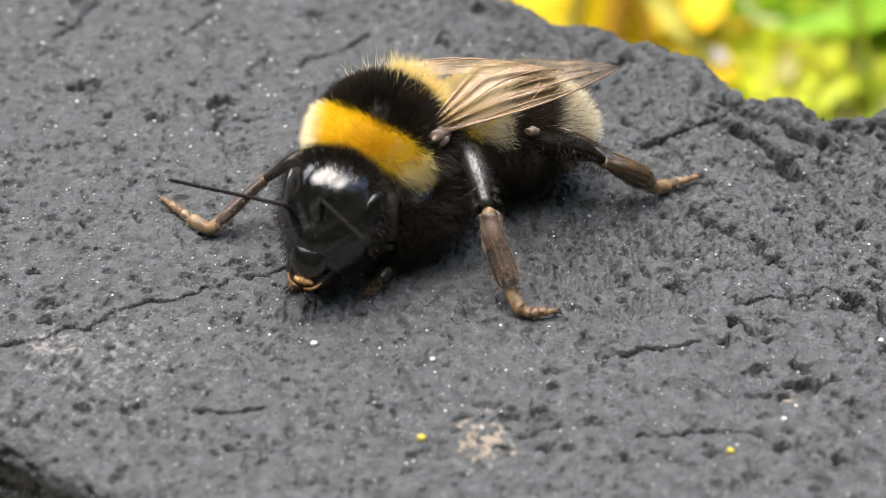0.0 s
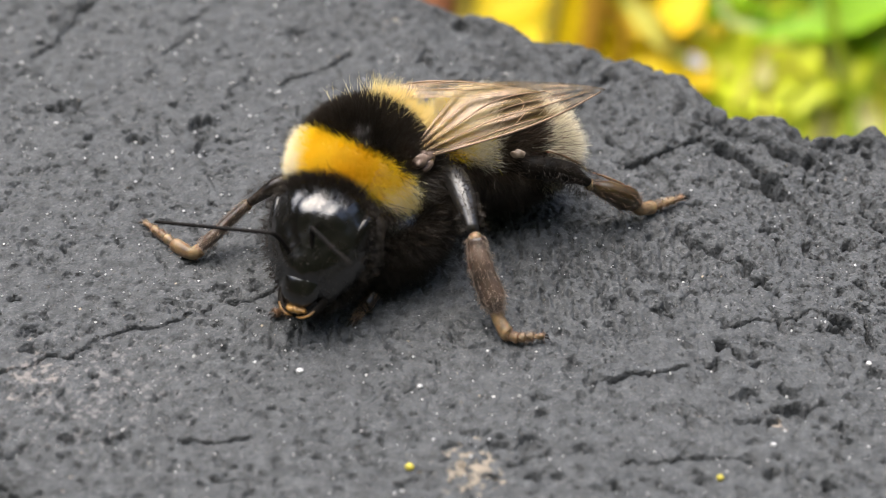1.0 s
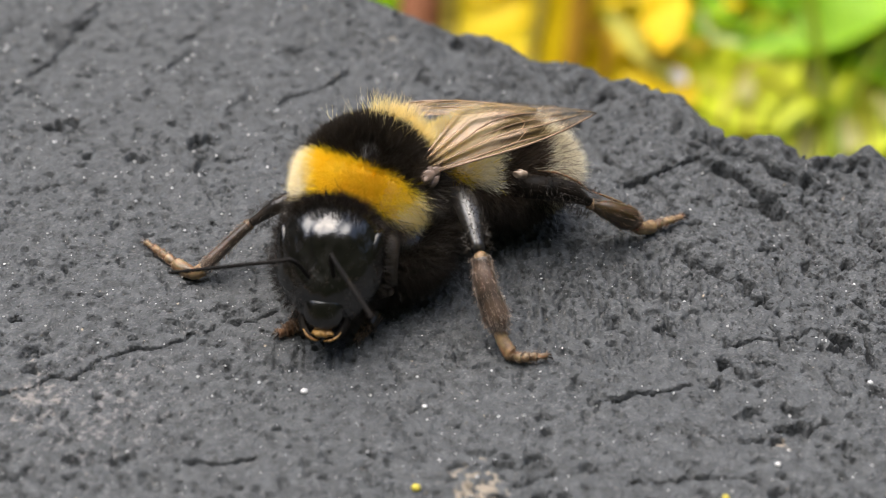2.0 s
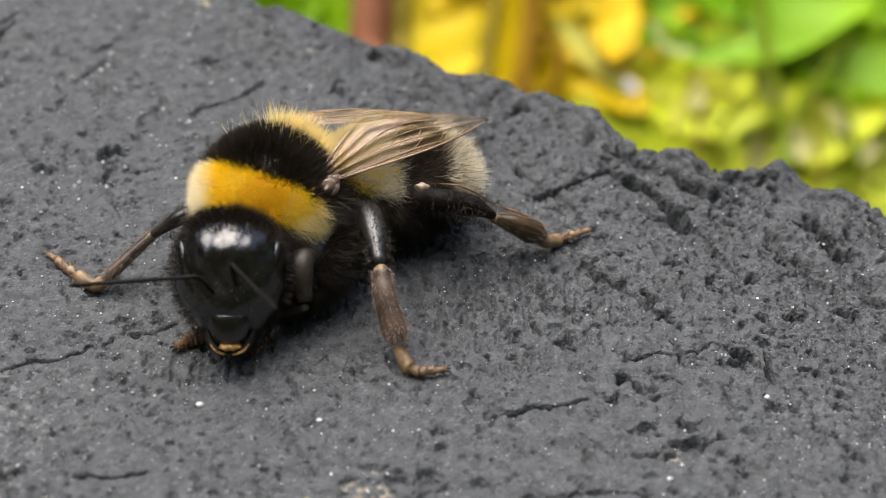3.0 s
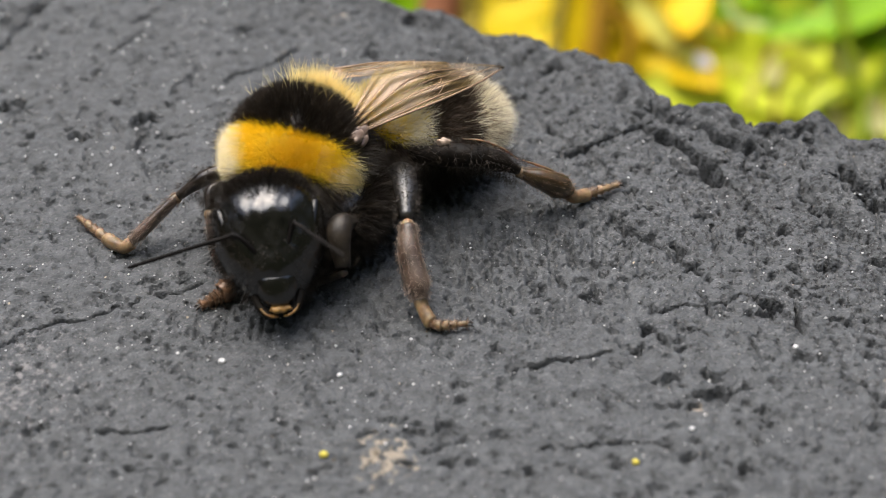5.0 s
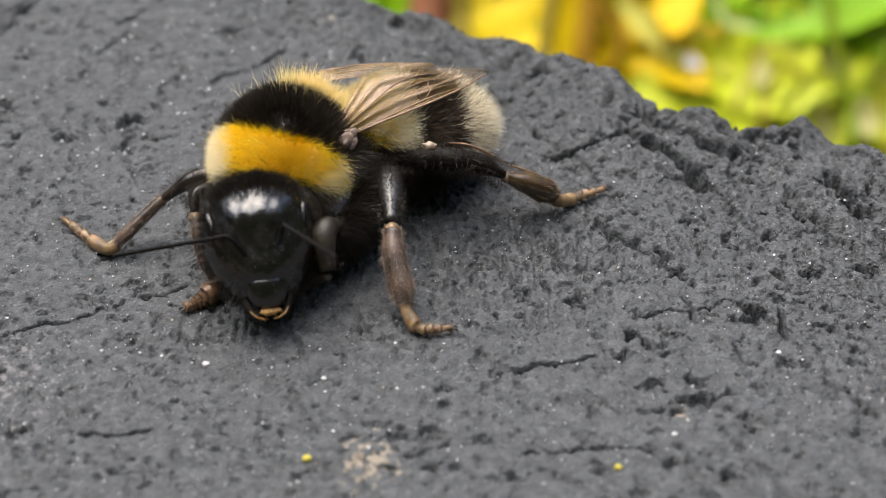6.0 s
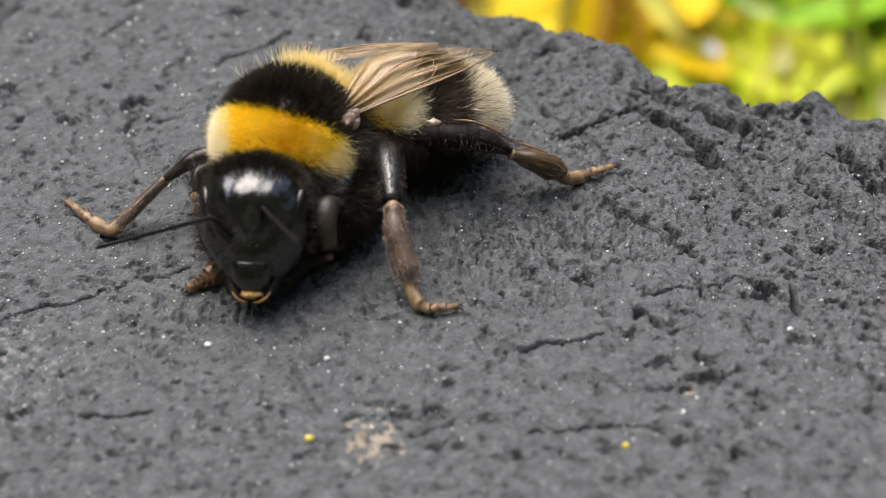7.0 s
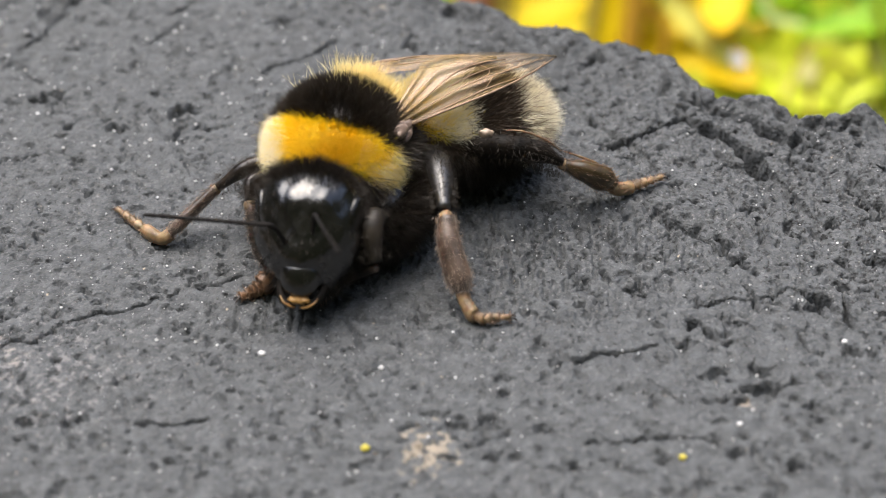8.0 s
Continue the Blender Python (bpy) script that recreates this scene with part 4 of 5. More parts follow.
    return leg


def wing_part(thorax, root, tip, inner, side):
    """A folded wing: membrane bowed and creased along its veins. Points in the thorax's space; the wing turns at its root."""
    root, tip, inner = (np.array(p, float) for p in (root, tip, inner))
    lx = tip - root
    length = np.linalg.norm(lx)
    ex = lx / length
    ey = inner - root - ex * ((inner - root) @ ex)
    width = np.linalg.norm(ey)
    ey /= width
    ez = np.cross(ex, ey) * (1 if side > 0 else -1)
    n, k = 90, 48
    s, w = np.meshgrid(np.linspace(0, 1, n), np.linspace(0, 1, k), indexing="ij")
    chord = width * (0.30 + 0.70 * np.clip(s / 0.30, 0, 1)) * np.clip(1 - np.clip((s - 0.32) / 0.68, 0, 1) ** 1.25, 0, 1) ** 0.8
    arch = np.sin(math.pi * s)
    x, y = s * length, w * chord - 0.55 * arch * (1 - w)
    # lengthwise pleats, tightest near the root; the fore edge is lifted over the abdomen
    z = 0.11 * np.sin(w * 27 + 1.5 * np.sin(5 * s)) * (1 - 0.75 * s) + 0.05 * np.sin(w * 55 + 4 * s) * (1 - 0.6 * s) + 0.18 * np.sin(math.pi * w) + 1.2 * arch * (1 - 0.85 * w) + 0.10 * value_noise(x * 0.5, y, 0.8, 41)
    flatten = lambda a, b, c: a[..., None] * ex + b[..., None] * ey + c[..., None] * ez
    v = flatten(x, y, z)
    back = v - ez * 0.012
    ids = grid_faces(n, k)
    ring = np.concatenate([np.arange(k), np.arange(1, n) * k + k - 1, (n - 1) * k + np.arange(k - 2, -1, -1), np.arange(n - 2, 0, -1) * k])
    rim = np.stack([ring, np.roll(ring, -1), np.roll(ring, -1) + n * k, ring + n * k], -1)
    ob = put("wing", np.concatenate([v.reshape(-1, 3), back.reshape(-1, 3)]), [ids, ids[:, ::-1] + n * k, rim], WING, thorax, "folded translucent brownish wing")
    ob.location = root * MM

    def on(a, b):
        i, j = min(int(a * (n - 1)), n - 1), min(int(b * (k - 1)), k - 1)
        return v[i, j] + ez * 0.02

    for line, r in (([(0, 0), (0.2, 0), (0.45, 0), (0.7, 0), (0.97, 0.1)], 0.085), ([(0, 0.1), (0.2, 0.10), (0.45, 0.11), (0.66, 0.06)], 0.06),
                    ([(0.02, 0.25), (0.2, 0.28), (0.4, 0.30), (0.62, 0.30), (0.86, 0.32)], 0.05), ([(0.02, 0.45), (0.2, 0.50), (0.38, 0.58), (0.55, 0.66), (0.7, 0.7)], 0.05),
                    ([(0.44, 0.11), (0.5, 0.22), (0.53, 0.30)], 0.028), ([(0.5, 0.30), (0.54, 0.45), (0.53, 0.64)], 0.028),
                    ([(0.05, 0.7), (0.2, 0.76), (0.4, 0.86)], 0.04), ([(0.3, 0.40), (0.5, 0.46), (0.78, 0.50)], 0.035)):
        t = tube([on(a, b) for a, b in line], [0.55 * r] * (len(line) - 1) + [0.3 * r], 8, 6)[:2]
        put("vein", *t, VEIN, ob)
    return ob


thorax = thorax_part()
abdomen = abdomen_part()
head = head_part()
antenna_right = antenna_part(head, -1)
antenna_left = antenna_part(head, 1)
wing_left = wing_part(thorax, (-0.75, 2.6, 0.85), (-8.5, 6.7, -1.15), (-5.0, 2.55, 1.1), 1)
wing_right = wing_part(thorax, (-0.75, -2.5, 1.0), (-6.9, 4.7, -0.1), (-3.6, 1.7, 1.35), -1)
for s in (1, -1):
    lobes = []
    for (x, y, z), semi in (((-0.42, 2.74, 1.12), (0.46, 0.26, 0.24)), ((-0.90, 2.80, 0.98), (0.52, 0.20, 0.18)), ((-0.66, 2.90, 0.70), (0.46, 0.18, 0.18))):
        v, f = ball(semi, 16, 20, lambda d, p: p * (1 + 0.22 * np.sin(5 * d[:, :1] + 3 * d[:, 1:2] + 2 * d[:, 2:])))
        lobes.append((v + np.array([x, y if s > 0 else 0.25 - y, z]), f))
    put("tegula", *join(*lobes), TEGULA, thorax, "pale horny wing-base scale")

leg_mid_left = leg_part([(-3.8, -0.4, 2.4), (-2.75, -0.7, 3.3), (-2.45, -1.9, 3.5), (-2.28, -3.8, 3.25)], [(-2.22, -4.1, 3.05), (-2.1, -5.0, 2.3), (-1.75, -5.9, 1.4), (-1.6, -6.3, 0.95)],
                        [(-1.6, -6.35, 0.9), (-1.35, -6.9, 0.45), (-0.85, -7.25, 0.3), (-0.2, -7.2, 0.3), (0.35, -7.1, 0.25)], 0.50, (0.44, 0.66), hair=1700, flat=0.85, thigh_hair=1500, thigh=LEG_GLOSS, broad=1.1, knee_size=0.3)
leg_hind_left = leg_part([(-3.0, 1.2, 2.6), (-0.3, 0.05, 3.55), (1.4, 0.15, 3.22), (2.6, 0.3, 2.5)], [(2.7, 0.33, 2.35), (3.6, 0.45, 1.9), (4.4, 0.7, 1.3), (4.9, 0.75, 0.9)],
                         [(4.9, 0.75, 0.85), (5.3, 0.9, 0.5), (6.0, 1.4, 0.35), (6.7, 1.75, 0.35), (7.25, 2.05, 0.3)], 0.64, (0.28, 0.74), hair=700, thigh_hair=1600, flat=0.8, thigh=LEG_MATT, tib_mat=LEG_AMBER, tib_hair=HAIR_BROWN)
ANKLE = np.array([4.9, 0.75, 0.9])
v, f = ball((0.30, 0.17, 0.19), 14, 18, lambda d, p: p * (1 + 0.2 * np.sin(6 * d[:, :1] + 4 * d[:, 1:2])))
put("trochanter", v + np.array([-0.60, -0.40, 4.58]) - ANKLE, f, HORN, leg_hind_left, "pale horny joint at the root of the leg")
for line, r in (([(0.2, 0.45, 4.12), (1.0, 0.48, 4.0), (1.9, 0.55, 3.52), (2.6, 0.65, 2.85)], 0.05), ([(2.75, 0.75, 2.75), (3.5, 0.85, 2.35), (4.2, 1.05, 1.85), (4.75, 1.0, 1.3)], 0.06)):
    t = tube([np.array(p) - ANKLE for p in line], [0.4 * r, r, r, 0.5 * r], 8, 8)[:2]
    put("rim", *t, TARSUS, leg_hind_left, "thin amber edge")
leg_part([(-8.8, 0.2, 2.6), (-9.8, -0.2, 3.0), (-10.9, -0.5, 2.9), (-12.2, -0.8, 2.1)], [(-12.35, -0.85, 2.0), (-13.1, -1.3, 1.45), (-13.9, -1.8, 0.85), (-14.3, -2.05, 0.55)],
         [(-14.3, -2.05, 0.5), (-14.8, -2.1, 0.3), (-15.6, -1.4, 0.25), (-16.4, -0.6, 0.25), (-17.1, 0.1, 0.2)], 0.46, (0.32, 0.42), hair=900)
leg_part([(-8.6, -1.6, 2.6), (-9.8, -1.6, 3.2), (-10.5, -2.0, 3.3), (-10.55, -2.7, 2.8)], [(-10.52, -2.85, 2.7), (-10.4, -3.4, 2.15), (-10.1, -4.1, 1.3), (-9.75, -4.6, 0.8)],
         [(-9.7, -4.7, 0.7), (-9.75, -5.0, 0.4), (-10.1, -5.3, 0.28), (-10.5, -5.6, 0.22), (-10.85, -5.8, 0.2)], 0.36, (0.28, 0.42), hair=700, foot_mat=TARSUS_DARK, stout=1.5)
# its foot is coloured near black for the shade under the head
leg_fore_left = leg_part([(-4.6, -2.0, 2.3), (-5.0, -3.2, 2.8), (-5.35, -4.35, 3.35), (-5.2, -5.2, 2.1)], [(-5.2, -5.35, 1.9), (-5.8, -5.0, 1.3), (-6.4, -4.8, 0.9), (-6.7, -4.9, 0.65)],
                         [(-6.7, -4.95, 0.6), (-6.95, -5.3, 0.4), (-7.2, -5.6, 0.3), (-7.4, -5.9, 0.22), (-7.55, -6.15, 0.15)], 0.60, (0.22, 0.28), tib_mat=LEG_DARK, hair=500, tib_hair=HAIR_DARK, thigh_hair=260, thigh=LEG_PLATE, foot_mat=LEG_DARK,
                         thick=[0.26, 0.40, 0.68, 0.42], knee_size=0.2, knee_mat=LEG_BROWN)
leg_part([(-4.8, 3.0, 2.4), (-4.0, 5.0, 2.8), (-3.0, 6.2, 2.8), (-2.2, 7.2, 2.4)], [(-2.1, 7.3, 2.3), (-1.2, 7.8, 1.6), (-0.4, 8.2, 0.9), (0.0, 8.4, 0.6)],
         [(0.0, 8.4, 0.5), (0.5, 8.5, 0.35), (1.2, 8.7, 0.3), (1.8, 8.8, 0.25), (2.3, 8.9, 0.2)], 0.5, (0.3, 0.55), hair=700)


# ---------------------------------------------------------------- grit and pollen on the rail
def grit(name, place, size, mat, label, category):
    rng = np.random.default_rng(int(abs(place[0] * 100 + place[1] * 10)))
    v, f = ball((size, size * 0.9, size * 0.8), 12, 16)
    v = v * (1 + rng.normal(0, 0.05, len(v)))[:, None]
    ob = put(name, v, f, mat)
    ob.location = (place[0] * MM, place[1] * MM, (TOP(*place) + size * 0.55) * MM)
    tagged(ob, label, category)


grit("pollen_grain", (-5.12, -14.05), 0.17, POLLEN, "tiny bright yellow pollen lump on the grey rail", "pollen grain")
grit("pollen_grain", (6.62, -14.55), 0.14, POLLEN, "tiny bright yellow pollen lump beside a crack", "pollen grain")
grit("grit_grain", (-9.6, -8.95), 0.15, SPECK, "tiny white grain of grit on the grey rail", "grit")
grit("grit_grain", (-4.75, -9.9), 0.11, SPECK, "tiny pale grain of grit on the grey rail", "grit")
grit("grit_grain", (13.6, -8.4), 0.12, SPECK, "tiny pale grain of grit on the grey rail", "grit")
grit("grit_grain", (8.9, -12.95), 0.11, SPECK, "tiny pale grain of grit on the grey rail", "grit")


def glints():
    """Fine pale crystals and painted glints of light, thicker towards the upper left and along the grain."""
    rng = np.random.default_rng(77)
    v, f = [], []
    for k in range(3600):
        x, y = rng.uniform(-30, 22), rng.uniform(-17, 24)
        s = x * ACROSS[0] + y * ACROSS[1]
        u = x * ALONG[0] + y * ALONG[1]
        if not NEAR + 1 < s < FAR - 1.5 or not -32 < u < 28:
            continue
        if rng.random() > 0.35 + 0.65 * (value_noise(np.array([x]), np.array([y]), 2.5, 51)[0] > 0.15):
            continue
        r = 0.026 + (0.085 if x < -6 and y > 1 else 0.05) * rng.random() ** 3
        c = np.array([x, y, TOP(x, y) + r * 0.5])
        o = np.array([(1, 0, 0), (0, 1, 0), (-1, 0, 0), (0, -1, 0), (0, 0, 1), (0, 0, -1)]) * r * rng.uniform(0.6, 1.5, (6, 1))
        at = 6 * len(v)
        v.append(c + o)
        f += [(at + a, at + b, at + c2) for a, b, c2 in ((0, 1, 4), (1, 2, 4), (2, 3, 4), (3, 0, 4), (1, 0, 5), (2, 1, 5), (3, 2, 5), (0, 3, 5))]
    ob = put("grit", np.concatenate(v), [np.array(f)], SPECK, smooth=False, kind="stuff")
    tagged(ob, "fine pale grit and painted glints scattered over the painted rail", "grit")


glints()

# ---------------------------------------------------------------- plants behind the rail
CENTRE, RIGHT, UP, BACK = np.array([0.0, 92.1, -77.3]), np.array([1.0, 0, 0]), np.array([0, 0.643, 0.766]), np.array([0, 0.766, -0.643])


def spot(a, b, c=0.0):
    """A place among the plants: a to the right, b up, c away, in mm."""
    p = CENTRE + RIGHT * a + UP * b + BACK * c
    p[2] = max(p[2], -DEEP + 1.5)
    return p


def leaf_mesh(centre, length, width, angle, rng, tilt=0.35, lift=0.4):
    """A pointed leaf with a fold along its midrib, a curl and a wavy rim, facing the rail."""
    n, k = 18, 11
    s, w = np.meshgrid(np.linspace(-1, 1, n), np.linspace(-1, 1, k), indexing="ij")
    half = width / 2 * np.clip(1 - np.abs(s) ** 2.2, 0, 1) ** 0.8 * (1 - 0.25 * s) + 0.02
    x, y = s * length / 2, w * half
    z = 0.07 * width * np.abs(w) ** 1.3 + 0.035 * length * (s ** 2) + 0.025 * width * np.sin(7 * s + 3 * w + rng.uniform(0, 6))
    a = math.radians(angle)
    ex = RIGHT * math.cos(a) + UP * math.sin(a) + BACK * rng.uniform(-tilt, tilt)
    ex /= np.linalg.norm(ex)
    ey = np.cross(-BACK + np.array([0, 0, lift]) + RIGHT * rng.uniform(-tilt, tilt), ex)
    ey /= np.linalg.norm(ey)
    ez = np.cross(ex, ey)
    v = centre + x[..., None] * ex + y[..., None] * ey + z[..., None] * ez
    f = grid_faces(n, k)
    both = np.concatenate([v.reshape(-1, 3), (v - ez * 0.12).reshape(-1, 3)])
    ring = np.concatenate([np.arange(k), np.arange(1, n) * k + k - 1, (n - 1) * k + np.arange(k - 2, -1, -1), np.arange(n - 2, 0, -1) * k])
    rim = np.stack([ring, np.roll(ring, -1), np.roll(ring, -1) + n * k, ring + n * k], -1)
    return both, [f, f[:, ::-1] + n * k, rim], v[0, k // 2]


def plant(name, label, foot, stems, leaves, seed):
    """A plant on the soil: stems as lists of (a, b, c) with a radius, leaves with their stalks."""
    rng = np.random.default_rng(seed)
    base = np.array([*foot, -DEEP])
    root = tagged(new(name), label, "plant")
    root.location = base * MM
    for pts, r, mat in stems:
        line = [base + np.array([rng.uniform(-1, 1), rng.uniform(-1, 1), 0])] + [spot(*p) for p in pts] if pts[0] is not None else [spot(*p) for p in pts[1:]]
        t = tube(line, np.linspace(r, r * 0.8, len(line)), 10, 8, 1.0, (0, 1, 0.1), 0.03 * r, rng)[:2]
        put("stem", t[0] - base, t[1], mat, root)
    for (a, b, c), length, width, angle, mat, stalk in leaves:
        v, f, end = leaf_mesh(spot(a, b, c), length, width, angle, rng)
        leaf = put("leaf", v - base, f, mat, root)
        mid = (end + base) / 2 + np.array([0, 3.0, -4.0])
        mid[2] = max(mid[2], -DEEP + 1)
        t = tube([base, mid, end], [0.5, 0.45, 0.3], 8, 6)[:2]
        put("stalk", t[0] - base, t[1], stalk, leaf)


Y, CR, G, L, P, GO = LEAF_YELLOW, LEAF_CREAM, LEAF_GREEN, LEAF_LIME, LEAF_PALE, LEAF_GOLD
SB, SG, SO = STEM_BROWN, STEM_GREEN, STEM_OLIVE
plant("yellow_plant", "plant with bright yellow leaves and brown stems in the soil", (14, 118),
      [([(15.3, 18, 1), (15.8, 21, 0), (16.7, 28.5, 0), (17.3, 36, 0), (18, 46, 1)], 1.6, SB), ([(10.4, 18, 1), (10.9, 23, 0), (12.0, 29, 0), (12.8, 36, 0), (13.5, 46, 0)], 0.85, SO),
       ([None, (16.9, 28, 0), (19.2, 26.2, 0), (20.3, 23.5, 0), (19.6, 20.8, 0), (17.5, 18.5, 1)], 0.7, SB)],
      [((5.2, 27.5, 3), 19, 11, 82, Y, SB), ((6.5, 34, 6), 20, 14, 60, Y, SB), ((9.2, 22.5, 3), 8, 5, 70, L, SG), ((13.9, 27, 0.6), 18, 3.4, 86, Y, SG), ((13, 22, 4), 9, 4, 75, CR, SG),
       ((18.6, 23.5, 4), 9, 6, 80, Y, SB), ((22.0, 29.5, 5), 16, 9, 75, Y, SB), ((24.5, 23.0, 3), 19, 9, -42, Y, SB), ((25.6, 23.4, 1.2), 16, 3.0, -42, CR, SG), ((27.6, 29, 1), 12, 5.5, 78, GO, SB),
       # the tiny leaf in SPECK paints a white glint of light
       ((22.5, 19.5, 2.5), 14, 7, -30, Y, SG), ((16, 32, 9), 24, 18, 80, Y, SB), ((29.2, 20.8, 0.2), 2.5, 1.5, -40, SPECK, SG), ((10, 30, 9), 22, 14, 90, Y, SB)], 1)
plant("red_stemmed_plant", "plant with a thick reddish-brown stem in the soil", (-9, 112),
      [([(-3.9, 20, 1), (-3.4, 25, 0), (-2.7, 31, 0), (-1.3, 42, 0)], 2.9, STEM_RED), ([(0.0, 20, 2), (0.4, 27, 1), (0.9, 34, 1), (1.4, 44, 2)], 1.6, SO)],
      [((-13, 31, 9), 18, 9, 60, G, STEM_RED), ((-9, 36, 9), 18, 9, 110, L, STEM_RED), ((-10, 27, 10), 14, 8, 40, CR, STEM_RED)], 2)
plant("green_plant", "low plant with broad bright green leaves and thin forking stems", (47, 112),
      [([(47.8, 9, 0), (48.3, 14.5, 0), (47.2, 20, 0), (46.2, 25, 0), (45, 34, 1)], 0.75, SG), ([None, (47.6, 17.2, 0), (45.0, 16.4, 0), (42.3, 14.1, 0), (41, 11, 0)], 0.5, SG),
       ([None, (48.2, 14.8, 0), (50.4, 18.4, 0), (52.6, 21.6, 0), (55.5, 26.5, 0)], 0.55, SG), ([(56.6, 9, 1), (56.8, 15, 0), (55.8, 21, 1), (57, 27, 2)], 0.5, SG),
       ([(52.6, 8, 2), (53.3, 13, 2), (52.4, 18, 2), (53.6, 24, 3)], 0.35, SO)],
      [((46, 34.0, 12), 40, 20, 5, G, SG), ((59, 29, 6), 26, 15, 60, G, SG), ((36.5, 30.5, 9), 16, 9, -60, G, SG), ((58, 8, 4), 20, 9, 20, L, SG), ((50, 25.5, 9), 16, 8, 35, G, SG),
       ((72, 20, 8), 26, 15, 100, G, SG), ((46, 31, 4.0), 32, 15, 6, G, SG), ((61, 27, 4.6), 30, 17, -14, G, SG), ((66, 13, 7), 22, 12, 60, L, SG), ((35.1, 25.4, 1), 5.5, 1.1, -8, P, SG), ((32.6, 27.3, 1), 5.0, 1.2, -60, P, SG)], 3)
plant("lime_plant", "low plant with pale lime-green leaves and thin tan stems", (32, 106),
      [([(34.6, 15, 2), (35.6, 18, 1), (37.2, 21.6, 0), (39.2, 23, 0), (42, 22.4, 1)], 0.32, STEM_TAN), ([(37.5, 12, 2), (38.2, 17, 2), (40.5, 20.5, 1), (43.5, 18.6, 2)], 0.4, SO)],
      [((26.6, 16.4, 1), 13, 5, -16, L, SG), ((39.5, 19.5, 3.6), 19, 11, -12, L, SG), ((53, 16.5, 3.4), 20, 11, 12, L, SG), ((33, 15.5, 2.8), 15, 7, -32, L, SG), ((32, 13, 2), 14, 6, -32, L, SG), ((34.5, 21, 5), 12, 7, -50, L, SG), ((31.5, 17.5, 5), 12, 6, -20, L, SG), ((38, 11, 3), 12, 5, -30, L, SG),
       ((33, 24, 7), 12, 7, 120, L, SG), ((38, 19.5, 6), 8, 5, 60, CR, SG), ((43.5, 9, 4), 12, 6, 10, L, SG), ((44, 20, 5), 18, 12, 20, L, SG), ((52, 17, 5), 15, 9, 15, L, SG), ((41, 16, 5), 16, 11, 100, L, SG), ((48, 13, 5), 18, 11, -20, L, SG), ((55, 14, 5), 18, 12, 40, L, SG), ((36.5, 20.5, 5), 16, 10, 0, L, SG), ((31, 21.8, 4), 9, 6, -30, CR, SG), ((40.2, 20.2, 3.4), 12, 8, 35, L, SG), ((42, 26, 7), 14, 8, 10, G, SG)], 4)


def pale_patches():
    """Pale leaf shapes that stand for bright ground between the stems."""
    rng = np.random.default_rng(71)
    for a, b, size in ((47.0, 20.9, 3.0), (50.4, 14.3, 3.6), (56.0, 16.8, 3.4), (59.4, 14.4, 3.6), (38.0, 19.6, 2.4), (45.2, 12.6, 3.0), (61.5, 18.6, 3.0)):
        v, f, _ = leaf_mesh(spot(a, b, rng.uniform(1, 2.5)), size * rng.uniform(1.6, 2.1), size * 0.9, rng.uniform(30, 150), rng, 0.5)
        base = v.mean(0)
        ob = put("pale_patch", v - base, f, PALE_PATCH)
        ob.location = base * MM
        tagged(ob, "pale cream leaf shape for bright ground between green stems", "leaf", group="dry leaves among the stems")


pale_patches()


def undergrowth():
    """Leaves of the carpet behind, too many and too soft to count."""
    for name, mat, weight, seed, label in (("yellow_undergrowth", LEAF_YELLOW, 80, 61, "carpet of yellow leaves"), ("green_undergrowth", LEAF_GREEN, 130, 62, "carpet of green leaves"),
                                           ("lime_undergrowth", LEAF_LIME, 200, 63, "carpet of pale green leaves")):
        rng = np.random.default_rng(seed)
        pieces = []
        for _ in range(weight):
            a, b, c = rng.uniform(-70, 120), rng.uniform(-25, 48), rng.uniform(13, 24)
            if (a < -9) != (name == "green_undergrowth") and rng.random() < 0.6:
                continue
            v, f, _ = leaf_mesh(spot(a, b, c), rng.uniform(10, 24), rng.uniform(6, 12), rng.uniform(0, 360), rng, 0.6)
            v[:, 2] = np.maximum(v[:, 2], -DEEP + 0.3)
            pieces.append((v, f))
        # broad leaves that lie over one another and close the carpet
        lay = np.random.default_rng(64)
        for row, col, layer in itertools.product(range(11), range(21), range(2)):
            a, b = -36 + 3.0 * layer + 6.0 * col + lay.uniform(-1.5, 1.5), -6 + 2.6 * layer + 5.2 * row + lay.uniform(-1.5, 1.5)
            green_from = float(np.interp(a, [31, 33, 37, 44, 62, 84], [60, 29, 25, 23.3, 20.5, 18]))
            tone = "green" if b > green_from or (a > 40 and b < 9) or a < -6 else "yellow" if a < 31 and b > np.interp(a, [20, 31], [17, 25]) else "lime"
            size = (lay.uniform(17, 23), lay.uniform(11, 14), lay.uniform(0, 360))
            depth = lay.uniform(4.6, 5.8) + 1.3 * layer
            if name.startswith(tone):
                v, f, _ = leaf_mesh(spot(a, b, depth), *size, rng, 0.06, 0.12)
                v[:, 2] = np.maximum(v[:, 2], -DEEP + 0.3)
                pieces.append((v, f))
        ob = put(name, *join(*pieces), mat, kind="stuff")
        tagged(ob, label + " over the soil", "undergrowth")


undergrowth()


